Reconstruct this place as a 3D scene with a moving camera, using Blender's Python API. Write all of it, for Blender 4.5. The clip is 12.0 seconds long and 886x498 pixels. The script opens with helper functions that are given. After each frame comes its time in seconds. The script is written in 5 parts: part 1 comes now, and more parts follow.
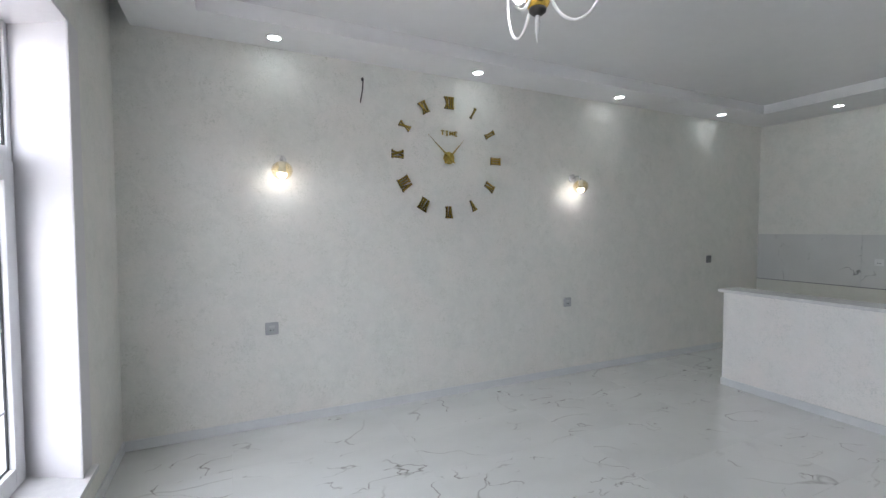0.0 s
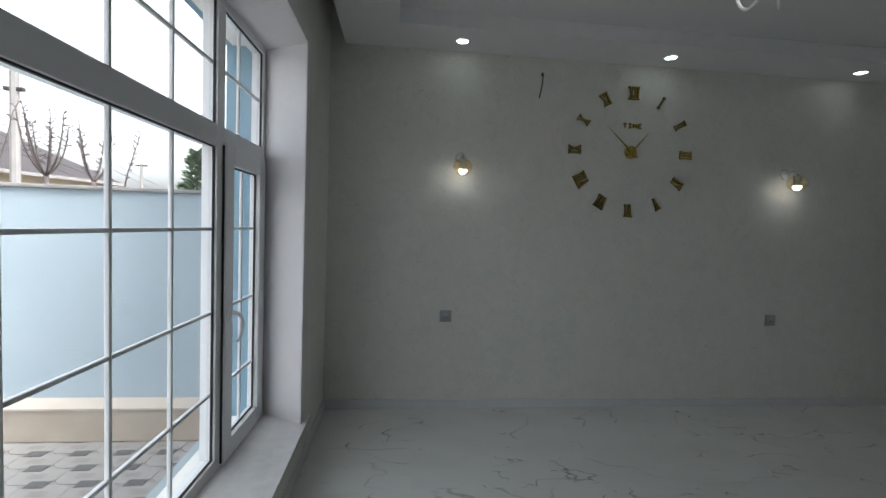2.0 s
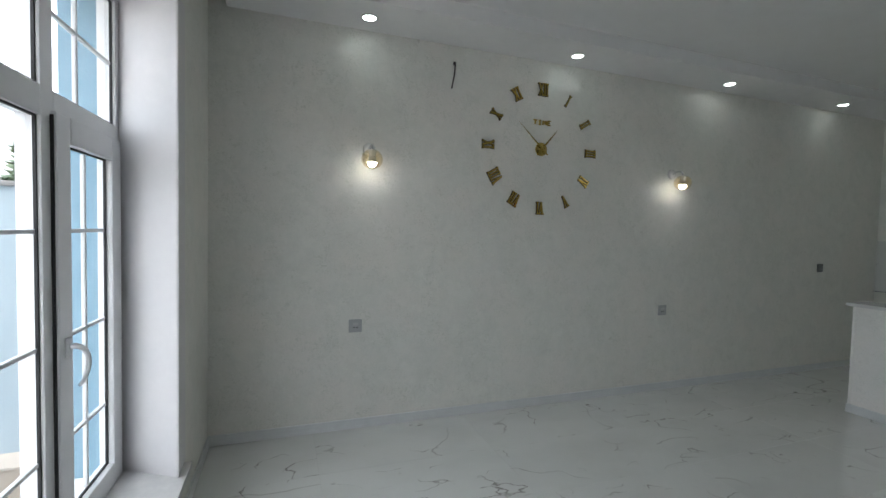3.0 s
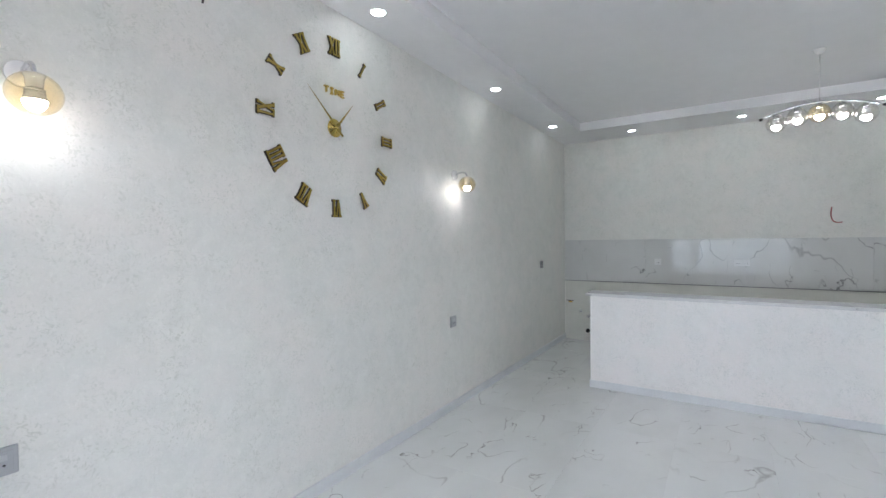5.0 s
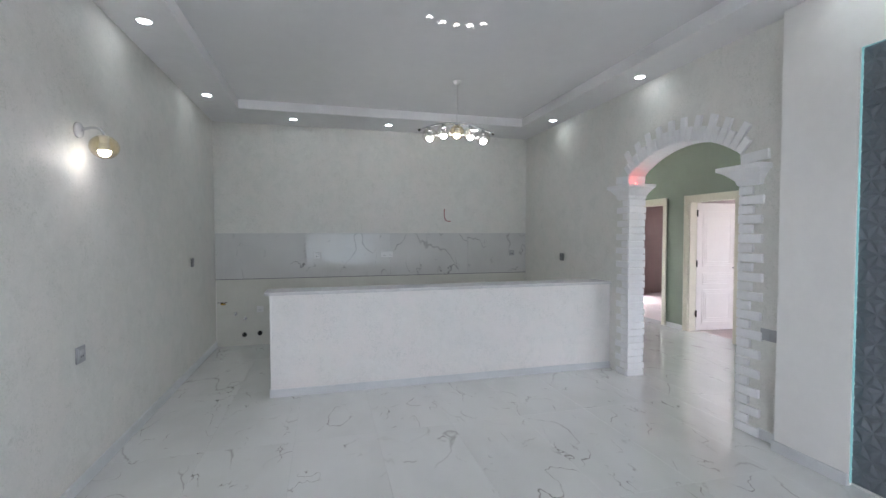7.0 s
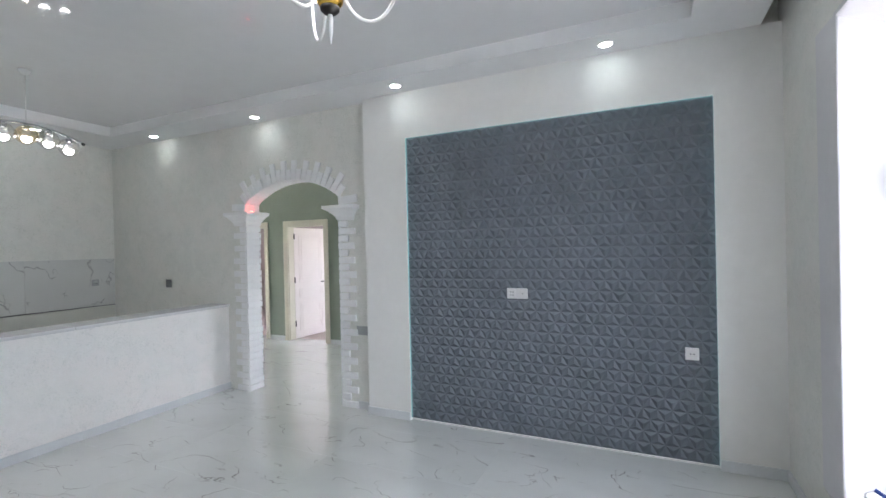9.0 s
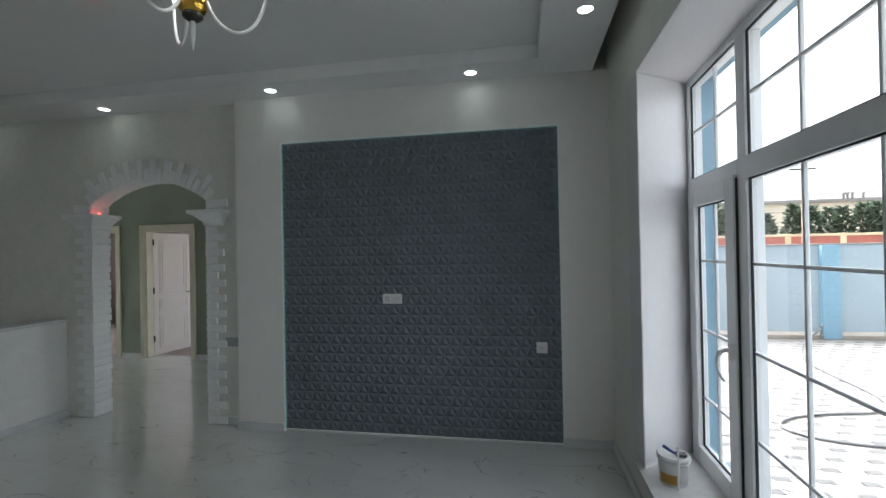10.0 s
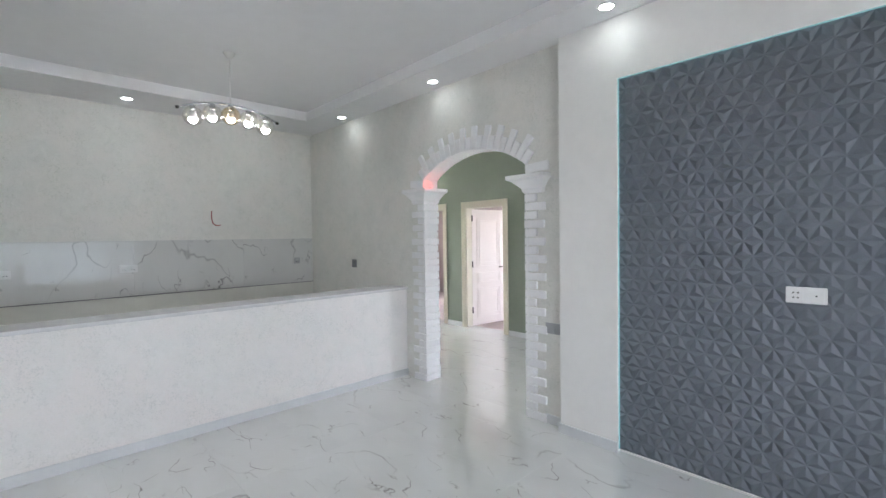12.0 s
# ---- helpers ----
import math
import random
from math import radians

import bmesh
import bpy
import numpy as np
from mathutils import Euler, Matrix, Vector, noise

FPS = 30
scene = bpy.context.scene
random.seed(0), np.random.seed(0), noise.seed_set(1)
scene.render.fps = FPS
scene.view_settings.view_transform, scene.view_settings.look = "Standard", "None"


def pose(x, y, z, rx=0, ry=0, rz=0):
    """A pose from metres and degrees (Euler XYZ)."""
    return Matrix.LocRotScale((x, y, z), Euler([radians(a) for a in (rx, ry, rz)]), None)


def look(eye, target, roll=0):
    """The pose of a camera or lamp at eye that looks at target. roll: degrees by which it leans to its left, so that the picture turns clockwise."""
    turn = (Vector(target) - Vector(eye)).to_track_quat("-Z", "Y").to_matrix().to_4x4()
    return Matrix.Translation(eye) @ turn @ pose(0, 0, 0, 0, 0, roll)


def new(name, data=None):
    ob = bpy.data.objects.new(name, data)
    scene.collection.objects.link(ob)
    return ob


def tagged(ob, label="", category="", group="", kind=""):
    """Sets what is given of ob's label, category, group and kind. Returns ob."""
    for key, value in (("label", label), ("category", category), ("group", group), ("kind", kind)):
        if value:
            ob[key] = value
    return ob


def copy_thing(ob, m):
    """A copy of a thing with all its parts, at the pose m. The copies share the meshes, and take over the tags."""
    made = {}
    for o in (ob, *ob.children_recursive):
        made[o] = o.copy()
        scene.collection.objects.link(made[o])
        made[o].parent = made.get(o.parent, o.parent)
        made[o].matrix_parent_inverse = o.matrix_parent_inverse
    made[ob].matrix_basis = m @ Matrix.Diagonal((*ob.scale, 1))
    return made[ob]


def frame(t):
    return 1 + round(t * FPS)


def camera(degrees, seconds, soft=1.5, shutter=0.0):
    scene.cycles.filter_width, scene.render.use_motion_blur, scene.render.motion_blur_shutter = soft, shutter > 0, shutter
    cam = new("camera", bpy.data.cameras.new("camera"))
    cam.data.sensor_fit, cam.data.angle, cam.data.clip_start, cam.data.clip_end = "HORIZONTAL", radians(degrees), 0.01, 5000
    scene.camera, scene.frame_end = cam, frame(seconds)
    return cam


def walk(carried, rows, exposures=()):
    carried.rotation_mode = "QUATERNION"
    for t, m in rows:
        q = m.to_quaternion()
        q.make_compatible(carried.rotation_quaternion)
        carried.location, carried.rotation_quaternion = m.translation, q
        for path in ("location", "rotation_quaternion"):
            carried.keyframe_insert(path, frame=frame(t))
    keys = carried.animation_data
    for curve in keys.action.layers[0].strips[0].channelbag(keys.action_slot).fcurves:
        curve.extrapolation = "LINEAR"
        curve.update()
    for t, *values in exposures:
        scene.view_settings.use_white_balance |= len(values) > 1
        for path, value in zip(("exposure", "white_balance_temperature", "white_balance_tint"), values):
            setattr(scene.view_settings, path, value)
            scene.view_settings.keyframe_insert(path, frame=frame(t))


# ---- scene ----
cam = camera(89.8, 12.0)
PATH = [
    (0, (-0.144, -0.21, 1.595), (0.707, 1.598, 1.509), 0.0),
    (0.5, (-0.185, -0.201, 1.579), (0.355, 1.722, 1.488), 0.5),
    (1, (-0.226, -0.215, 1.582), (0.073, 1.76, 1.475), 1.5),
    (1.5, (-0.252, -0.217, 1.576), (-0.161, 1.777, 1.465), 2.2),
    (2, (-0.313, -0.162, 1.558), (-0.105, 1.825, 1.461), 2.0),
    (2.5, (-0.404, -0.017, 1.552), (0.154, 1.902, 1.461), 1.2),
    (2.7, (-0.398, 0.044, 1.554), (0.211, 1.947, 1.463), 1.2),
    (4.3, (-0.424, 1.092, 1.529), (0.812, 2.663, 1.481), 1.2),
    (4.5, (-0.417, 1.175, 1.538), (0.945, 2.639, 1.49), 0.7),
    (5, (-0.341, 1.497, 1.545), (1.351, 2.562, 1.509), -0.6),
    (5.5, (-0.316, 1.767, 1.538), (1.588, 2.379, 1.536), 0.2),
    (6, (-0.281, 1.975, 1.546), (1.716, 2.078, 1.532), -0.1),
    (6.5, (-0.134, 2.073, 1.527), (1.858, 1.891, 1.489), -0.3),
    (7, (0.036, 2.17, 1.522), (1.968, 1.656, 1.455), -0.1),
    (7.2, (0.095, 2.237, 1.526), (1.949, 1.49, 1.45), -0.1),
    (8.8, (-0.042, 2.706, 1.61), (0.951, 0.97, 1.59), -1.2),
    (9, (-0.054, 2.732, 1.599), (0.777, 0.913, 1.588), -1.3),
    (9.5, (-0.11, 2.842, 1.584), (0.401, 0.909, 1.594), -1.3),
    (10, (-0.194, 2.856, 1.595), (0.156, 0.887, 1.608), -1.1),
    (10.5, (-0.148, 2.812, 1.581), (0.369, 0.88, 1.595), -0.6),
    (11, (0.035, 2.628, 1.566), (0.889, 0.819, 1.55), -0.6),
    (11.5, (0.223, 2.393, 1.549), (1.424, 0.794, 1.505), -0.9),
    (12, (0.539, 2.14, 1.534), (1.992, 0.766, 1.479), -0.8),
]
EXPOSURES = [(0, 4.15, 6210, 16), (0.5, 3.28, 6260, 11), (1, 2.76, 6260, 9), (1.5, 2.55, 6260, 10), (2, 2.47, 6260, 9), (2.5, 2.83, 6310, 8), (4.5, 4.43, 6110, 16), (5, 4.57, 6060, 16), (6, 4.23, 6110, 16), (7, 4.28, 6110, 17), (8.8, 4.44, 6110, 16), (9, 4.4, 6110, 15), (9.5, 3.59, 6260, 11), (10, 2.85, 6210, 8), (10.5, 2.91, 6210, 5), (11, 4.02, 6210, 12), (11.5, 4.45, 6160, 14), (12, 4.53, 6210, 16)]
walk(cam, [(t, look(eye, target, roll)) for t, eye, target, roll in PATH], EXPOSURES)

# ---------------------------------------------------------------- light
world = bpy.data.worlds.new("overcast_sky")
scene.world = world
world.use_nodes = True
wn, wl = world.node_tree.nodes, world.node_tree.links
wn.clear()
sky = wn.new("ShaderNodeTexSky")
sky.sky_type = "NISHITA"
sky.sun_disc = False
sky.sun_elevation, sky.sun_rotation = radians(57.7), radians(122.9)
sky.air_density, sky.dust_density, sky.ozone_density = 1.0, 6.0, 1.0
grey = wn.new("ShaderNodeHueSaturation")
grey.inputs["Saturation"].default_value = 0.16
sky_bg = wn.new("ShaderNodeBackground")
sky_bg.inputs["Strength"].default_value = 0.125
sky_out = wn.new("ShaderNodeOutputWorld")
wl.new(sky.outputs["Color"], grey.inputs["Color"])
wl.new(grey.outputs["Color"], sky_bg.inputs["Color"])
wl.new(sky_bg.outputs["Background"], sky_out.inputs["Surface"])

sun_data = bpy.data.lights.new("sun", "SUN")
sun_data.energy, sun_data.angle, sun_data.color = 0.5, radians(20), (1.0, 0.975, 0.94)
new("sun", sun_data).matrix_world = look((8.5, -5.5, 16), (0, 0, 0))

SPOTS = [(0.156, 3.383), (1.90, 3.383), (3.655, 3.383), (5.38, 3.383), (6.21, 2.551), (6.21, 1.301), (6.21, 0.051),
         (5.416, -0.775), (3.73, -0.775), (1.935, -0.685), (0.185, -0.685), (-0.594, 0.10)]
for sx, sy in SPOTS:
    lamp = bpy.data.lights.new("downlight_beam", "SPOT")
    lamp.energy, lamp.spot_size, lamp.spot_blend, lamp.shadow_soft_size, lamp.color = 0.018, radians(112), 1.0, 0.05, (0.55, 1.0, 0.78)
    new("downlight_beam", lamp).location = (sx, sy, 3.012)
red = bpy.data.lights.new("red_led_glow", "POINT")
red.energy, red.shadow_soft_size, red.color = 0.0007, 0.012, (1.0, 0.58, 0.55)
new("red_led_glow", red).location = (3.94, -1.02, 2.12)


# ---------------------------------------------------------------- materials
def material(name, base, rough=0.6, metal=0.0):
    m = bpy.data.materials.new(name)
    m.use_nodes = True
    b = m.node_tree.nodes["Principled BSDF"]
    b.inputs["Base Color"].default_value = (*base, 1)
    b.inputs["Roughness"].default_value = rough
    b.inputs["Metallic"].default_value = metal
    return m, m.node_tree.nodes, m.node_tree.links, b


def noise_tex(n, l, scale, detail=4, rough=0.55, coord=None, distortion=0.0):
    if coord is None:
        coord = n.new("ShaderNodeTexCoord").outputs["Object"]
    t = n.new("ShaderNodeTexNoise")
    t.inputs["Scale"].default_value, t.inputs["Detail"].default_value = scale, detail
    t.inputs["Roughness"].default_value, t.inputs["Distortion"].default_value = rough, distortion
    l.new(coord, t.inputs["Vector"])
    return t.outputs["Fac"]


def ramp(n, l, fac, stops):
    r = n.new("ShaderNodeValToRGB")
    els = r.color_ramp.elements
    while len(els) < len(stops):
        els.new(0.5)
    for e, (p, c) in zip(els, stops):
        e.position, e.color = p, (*c, 1) if len(c) == 3 else c
    l.new(fac, r.inputs["Fac"])
    return r.outputs["Color"]


def mix(n, l, fac, a, b, mode="MIX"):
    x = n.new("ShaderNodeMix")
    x.data_type, x.blend_type = "RGBA", mode
    for sock, v in ((x.inputs["Factor"], fac), (x.inputs["A"], a), (x.inputs["B"], b)):
        if hasattr(v, "links"):
            l.new(v, sock)
        elif isinstance(v, tuple):
            sock.default_value = (*v, 1)
        else:
            sock.default_value = v
    return x.outputs["Result"]


def bump(n, l, b, height, strength, dist=0.01):
    u = n.new("ShaderNodeBump")
    u.inputs["Strength"].default_value, u.inputs["Distance"].default_value = strength, dist
    l.new(height, u.inputs["Height"])
    l.new(u.outputs["Normal"], b.inputs["Normal"])


def mottled(name, a, c, scale, rough=0.6, bump_scale=None, bump_strength=0.2, metal=0.0, bump_dist=0.004):
    """Two tones at two scales, with a fine relief."""
    m, n, l, b = material(name, a, rough, metal)
    big = noise_tex(n, l, scale, 5)
    fine = noise_tex(n, l, scale * 9, 3)
    col = mix(n, l, ramp(n, l, big, [(0.35, (0, 0, 0)), (0.65, (1, 1, 1))]), a, c)
    col = mix(n, l, ramp(n, l, fine, [(0.3, (0, 0, 0)), (0.8, (0.35, 0.35, 0.35))]), col, tuple(0.5 * (p + q) * 0.9 for p, q in zip(a, c)))
    l.new(col, b.inputs["Base Color"])
    bump(n, l, b, noise_tex(n, l, bump_scale or scale * 12, 4), bump_strength, bump_dist)
    return m


def wallpaper(name, a, c, fleck):
    """Pressed non-woven paper: cloudy ground, small curled flecks and a shallow relief."""
    m, n, l, b = material(name, a, 0.55)
    cloud = noise_tex(n, l, 9, 6, 0.66, distortion=0.7)
    flecks = noise_tex(n, l, 38, 5, 0.66, distortion=2.2)
    patches = noise_tex(n, l, 5.0, 5, 0.62, distortion=0.5)
    hue = noise_tex(n, l, 3.2, 3, 0.5)
    pale = noise_tex(n, l, 55, 3, 0.6, distortion=1.2)
    grain = noise_tex(n, l, 150, 3)
    col = mix(n, l, ramp(n, l, cloud, [(0.36, (0, 0, 0)), (0.64, (1, 1, 1))]), a, c)
    rosy = tuple(v * k for v, k in zip(a, (1.025, 0.985, 0.985)))
    col = mix(n, l, ramp(n, l, hue, [(0.42, (0, 0, 0)), (0.62, (0.6, 0.6, 0.6))]), col, rosy)
    light = ramp(n, l, pale, [(0.55, (0, 0, 0)), (0.70, (0.4, 0.4, 0.4))])
    col = mix(n, l, light, col, tuple(min(0.9, v * 1.12) for v in a))
    mask = mix(n, l, 1.0, ramp(n, l, flecks, [(0.52, (0, 0, 0)), (0.61, (0.82, 0.82, 0.82))]), ramp(n, l, patches, [(0.43, (0.2, 0.2, 0.2)), (0.60, (1, 1, 1))]), "MULTIPLY")
    col = mix(n, l, mask, col, fleck)
    l.new(col, b.inputs["Base Color"])
    l.new(ramp(n, l, flecks, [(0.4, (0.62, 0.62, 0.62)), (0.65, (0.40, 0.40, 0.40))]), b.inputs["Roughness"])
    h = mix(n, l, 0.35, flecks, grain)
    bump(n, l, b, h, 0.22, 0.003)
    return m


def marble(name, ground, tint, vein, scale=1.0, rough=0.08, amount=1.0, spec=0.7, coat=0.0):
    """Polished white porcelain with sparse thin grey veins; each tile is cut from another place of the pattern."""
    m, n, l, b = material(name, ground, rough)
    coord = n.new("ShaderNodeTexCoord").outputs["Object"]
    info = n.new("ShaderNodeObjectInfo").outputs["Random"]
    shift = n.new("ShaderNodeVectorMath")
    shift.operation = "MULTIPLY_ADD"
    comb = n.new("ShaderNodeCombineXYZ")
    for i in range(3):
        l.new(info, comb.inputs[i])
    shift.inputs[1].default_value = (37.0, 53.0, 71.0)
    l.new(comb.outputs[0], shift.inputs[0])
    l.new(coord, shift.inputs[2])
    turn = n.new("ShaderNodeMapping")
    turn.inputs["Rotation"].default_value = (0.5, 0.5, 0.62)
    turn.inputs["Scale"].default_value = (0.8, 1.35, 1.0)
    l.new(shift.outputs[0], turn.inputs["Vector"])
    v = turn.outputs[0]
    cloud = noise_tex(n, l, 2.2 * scale, 4, 0.5, v)
    col = mix(n, l, ramp(n, l, cloud, [(0.4, (0, 0, 0)), (0.7, (1, 1, 1))]), ground, tint)
    for sc, width, lo, hi, strength in ((0.7, 0.0022, 0.46, 0.58, 0.55), (1.5, 0.0034, 0.50, 0.60, 0.95), (3.4, 0.006, 0.57, 0.64, 0.8)):
        line = noise_tex(n, l, sc * scale, 5, 0.42, v, 0.12)
        ridge = ramp(n, l, line, [(0.5 - width, (0, 0, 0)), (0.5, (1, 1, 1)), (0.5 + width, (0, 0, 0))])
        mask = ramp(n, l, noise_tex(n, l, sc * 1.35 * scale + 0.7, 2, 0.4, v), [(lo, (0, 0, 0)), (hi, (strength * amount,) * 3)])
        f = mix(n, l, 1.0, ridge, mask, "MULTIPLY")
        col = mix(n, l, f, col, vein)
    l.new(col, b.inputs["Base Color"])
    b.inputs["Specular IOR Level"].default_value = spec
    b.inputs["Coat Weight"].default_value = coat
    b.inputs["Coat Roughness"].default_value = 0.02
    smear = noise_tex(n, l, 5, 5, 0.6, v)
    l.new(ramp(n, l, smear, [(0.35, (rough * 0.8,) * 3), (0.7, (rough * 1.7,) * 3)]), b.inputs["Roughness"])
    return m


def glow(name, colour, strength):
    m, n, l, b = material(name, colour, 0.4)
    b.inputs["Emission Color"].default_value = (*colour, 1)
    b.inputs["Emission Strength"].default_value = strength
    return m


def glass(name, colour=(1, 1, 1), rough=0.0, ior=1.45):
    m, n, l, b = material(name, colour, rough)
    b.inputs["Transmission Weight"].default_value = 1.0
    b.inputs["IOR"].default_value = ior
    return m


def pane_glass(name):
    """A thin sheet: clear, with the mirror of its surface."""
    m, n, l, b = material(name, (1, 1, 1), 0.0)
    out = n["Material Output"]
    clear = n.new("ShaderNodeBsdfTransparent")
    clear.inputs["Color"].default_value = (0.97, 0.985, 0.98, 1)
    gloss = n.new("ShaderNodeBsdfGlossy")
    gloss.inputs["Roughness"].default_value = 0.0
    fres = n.new("ShaderNodeFresnel")
    fres.inputs["IOR"].default_value = 1.45
    blend = n.new("ShaderNodeMixShader")
    l.new(fres.outputs[0], blend.inputs[0])
    l.new(clear.outputs[0], blend.inputs[1])
    l.new(gloss.outputs[0], blend.inputs[2])
    l.new(blend.outputs[0], out.inputs["Surface"])
    return m


def blown_glass(name, colour):
    """A thin blown shell: clear, with a bright gloss towards its rim."""
    m, n, l, b = material(name, colour, 0.0)
    clear = n.new("ShaderNodeBsdfTransparent")
    clear.inputs["Color"].default_value = (*colour, 1)
    gloss = n.new("ShaderNodeBsdfGlossy")
    gloss.inputs["Roughness"].default_value = 0.02
    rim = n.new("ShaderNodeLayerWeight")
    rim.inputs["Blend"].default_value = 0.18
    blend = n.new("ShaderNodeMixShader")
    l.new(rim.outputs["Facing"], blend.inputs[0])
    l.new(clear.outputs[0], blend.inputs[1])
    l.new(gloss.outputs[0], blend.inputs[2])
    l.new(blend.outputs[0], n["Material Output"].inputs["Surface"])
    return m


M_PAPER = wallpaper("silver_wallpaper", (0.785, 0.784, 0.738), (0.725, 0.728, 0.684), (0.612, 0.618, 0.560))
M_PAPER_BAR = wallpaper("white_wallpaper", (0.85, 0.835, 0.81), (0.81, 0.80, 0.775), (0.68, 0.68, 0.655))
M_WHITE = mottled("white_wall_paint", (0.875, 0.865, 0.835), (0.85, 0.842, 0.815), 1.6, 0.55, 90, 0.10)
M_CEIL = mottled("ceiling_paint", (0.86, 0.86, 0.86), (0.83, 0.83, 0.83), 1.2, 0.5, 120, 0.06)
M_STRETCH = mottled("stretch_ceiling_film", (0.80, 0.80, 0.80), (0.775, 0.78, 0.78), 0.8, 0.03, 2.0, 0.01)
M_PLASTER = mottled("raw_plaster", (0.70, 0.70, 0.64), (0.64, 0.64, 0.58), 3.0, 0.8, 60, 0.3)
M_SLOT = mottled("bare_concrete", (0.48, 0.42, 0.37), (0.36, 0.31, 0.27), 5.0, 0.9, 40, 0.5)
M_BASE = mottled("white_skirting", (0.72, 0.735, 0.74), (0.67, 0.685, 0.69), 5, 0.3, 60, 0.06)
M_FLOOR = marble("marble_floor_tile", (0.76, 0.775, 0.755), (0.70, 0.715, 0.695), (0.25, 0.235, 0.22), 1.0, 0.016, 1.0, 1.0, 0.6)
M_SPLASH = marble("marble_wall_tile", (0.665, 0.667, 0.648), (0.62, 0.622, 0.604), (0.24, 0.24, 0.24), 0.8, 0.045, 1.0, 0.32)
M_STONE = mottled("white_counter_stone", (0.74, 0.74, 0.74), (0.66, 0.66, 0.66), 8, 0.22, 60, 0.05)
M_GROUT = mottled("grout", (0.70, 0.70, 0.69), (0.64, 0.64, 0.63), 20, 0.8)
M_PVC = mottled("white_pvc", (0.78, 0.79, 0.80), (0.75, 0.76, 0.77), 2, 0.28, 150, 0.03)
M_RUBBER = mottled("black_gasket", (0.02, 0.02, 0.022), (0.03, 0.03, 0.03), 20, 0.6)
M_SILL = mottled("sill_stone", (0.70, 0.70, 0.69), (0.60, 0.60, 0.60), 14, 0.3, 70, 0.06)
M_REVEAL = mottled("reveal_paint", (0.74, 0.72, 0.73), (0.70, 0.69, 0.70), 2.4, 0.5, 80, 0.10)
M_PANE = pane_glass("window_glass")
M_PANEL = mottled("slate_gypsum_panel", (0.160, 0.181, 0.207), (0.140, 0.160, 0.184), 3.5, 0.5, 90, 0.12)
M_PANEL_EDGE = glow("teal_led_strip", (0.13, 0.27, 0.27), 0.075)
M_BRICK = mottled("white_gypsum_brick", (0.90, 0.90, 0.90), (0.85, 0.85, 0.85), 12, 0.7, 55, 0.5)
M_GREEN = mottled("green_wall_paint", (0.262, 0.305, 0.240), (0.236, 0.277, 0.216), 2.0, 0.6, 90, 0.12)
M_PINK = mottled("rose_wall_paint", (0.47, 0.385, 0.375), (0.41, 0.33, 0.32), 2.0, 0.6, 90, 0.1)
M_CASING = mottled("cream_door_casing", (0.74, 0.70, 0.58), (0.69, 0.65, 0.54), 4, 0.4, 90, 0.06)
M_DOOR = mottled("ivory_door_paint", (0.88, 0.82, 0.79), (0.85, 0.79, 0.76), 3, 0.38, 90, 0.05)
M_STEEL = mottled("dark_steel", (0.10, 0.095, 0.09), (0.06, 0.055, 0.05), 30, 0.4, 120, 0.1, 0.9)
M_CHROME = mottled("chrome", (0.75, 0.76, 0.78), (0.70, 0.71, 0.73), 6, 0.08, 100, 0.01, 1.0)
M_GOLD = mottled("gold_mirror_acrylic", (0.66, 0.50, 0.15), (0.55, 0.40, 0.09), 22, 0.16, 40, 0.06, 1.0)
M_GOLD_EDGE = mottled("dark_acrylic_edge", (0.035, 0.022, 0.010), (0.05, 0.03, 0.012), 30, 0.5)
M_BRASS = mottled("polished_brass", (0.80, 0.52, 0.10), (0.66, 0.40, 0.06), 16, 0.14, 60, 0.05, 1.0)
M_AMBER = blown_glass("amber_glass", (0.98, 0.90, 0.72))
M_CLEAR = blown_glass("clear_globe_glass", (0.97, 0.96, 0.93))
M_LAMP_WHITE = mottled("white_lacquer", (0.80, 0.80, 0.79), (0.76, 0.76, 0.75), 9, 0.25, 80, 0.03)
M_BULB = glow("bulb", (1.0, 0.985, 0.96), 2.5)
M_COLD = glow("downlight_diffuser", (0.90, 1.0, 0.95), 1.4)
M_RED = glow("red_led", (1.0, 0.10, 0.08), 1.6)
M_SOCKET_G = mottled("grey_socket_plastic", (0.43, 0.44, 0.45), (0.40, 0.41, 0.42), 12, 0.35, 90, 0.04)
M_SOCKET_D = mottled("dark_socket_plastic", (0.17, 0.175, 0.18), (0.15, 0.155, 0.16), 12, 0.35, 90, 0.04)
M_ROCKER = mottled("pale_rocker_plastic", (0.52, 0.53, 0.53), (0.49, 0.50, 0.50), 12, 0.35, 90, 0.03)
M_SOCKET_W = mottled("white_socket_plastic", (0.78, 0.78, 0.77), (0.74, 0.74, 0.73), 12, 0.35, 90, 0.03)
M_HOLE = mottled("socket_hole", (0.015, 0.015, 0.015), (0.02, 0.02, 0.02), 30, 0.8)
M_CABLE = mottled("black_cable", (0.015, 0.013, 0.013), (0.03, 0.015, 0.015), 30, 0.5)
M_REDWIRE = mottled("red_wire", (0.35, 0.03, 0.03), (0.25, 0.02, 0.02), 30, 0.5)
M_BUCKET = mottled("white_bucket_plastic", (0.72, 0.72, 0.71), (0.66, 0.66, 0.65), 10, 0.4, 60, 0.1)
M_OCHRE = mottled("ochre_label", (0.50, 0.28, 0.05), (0.40, 0.21, 0.03), 18, 0.5)
M_BLUE = mottled("blue_plastic", (0.03, 0.07, 0.30), (0.02, 0.05, 0.22), 10, 0.4)
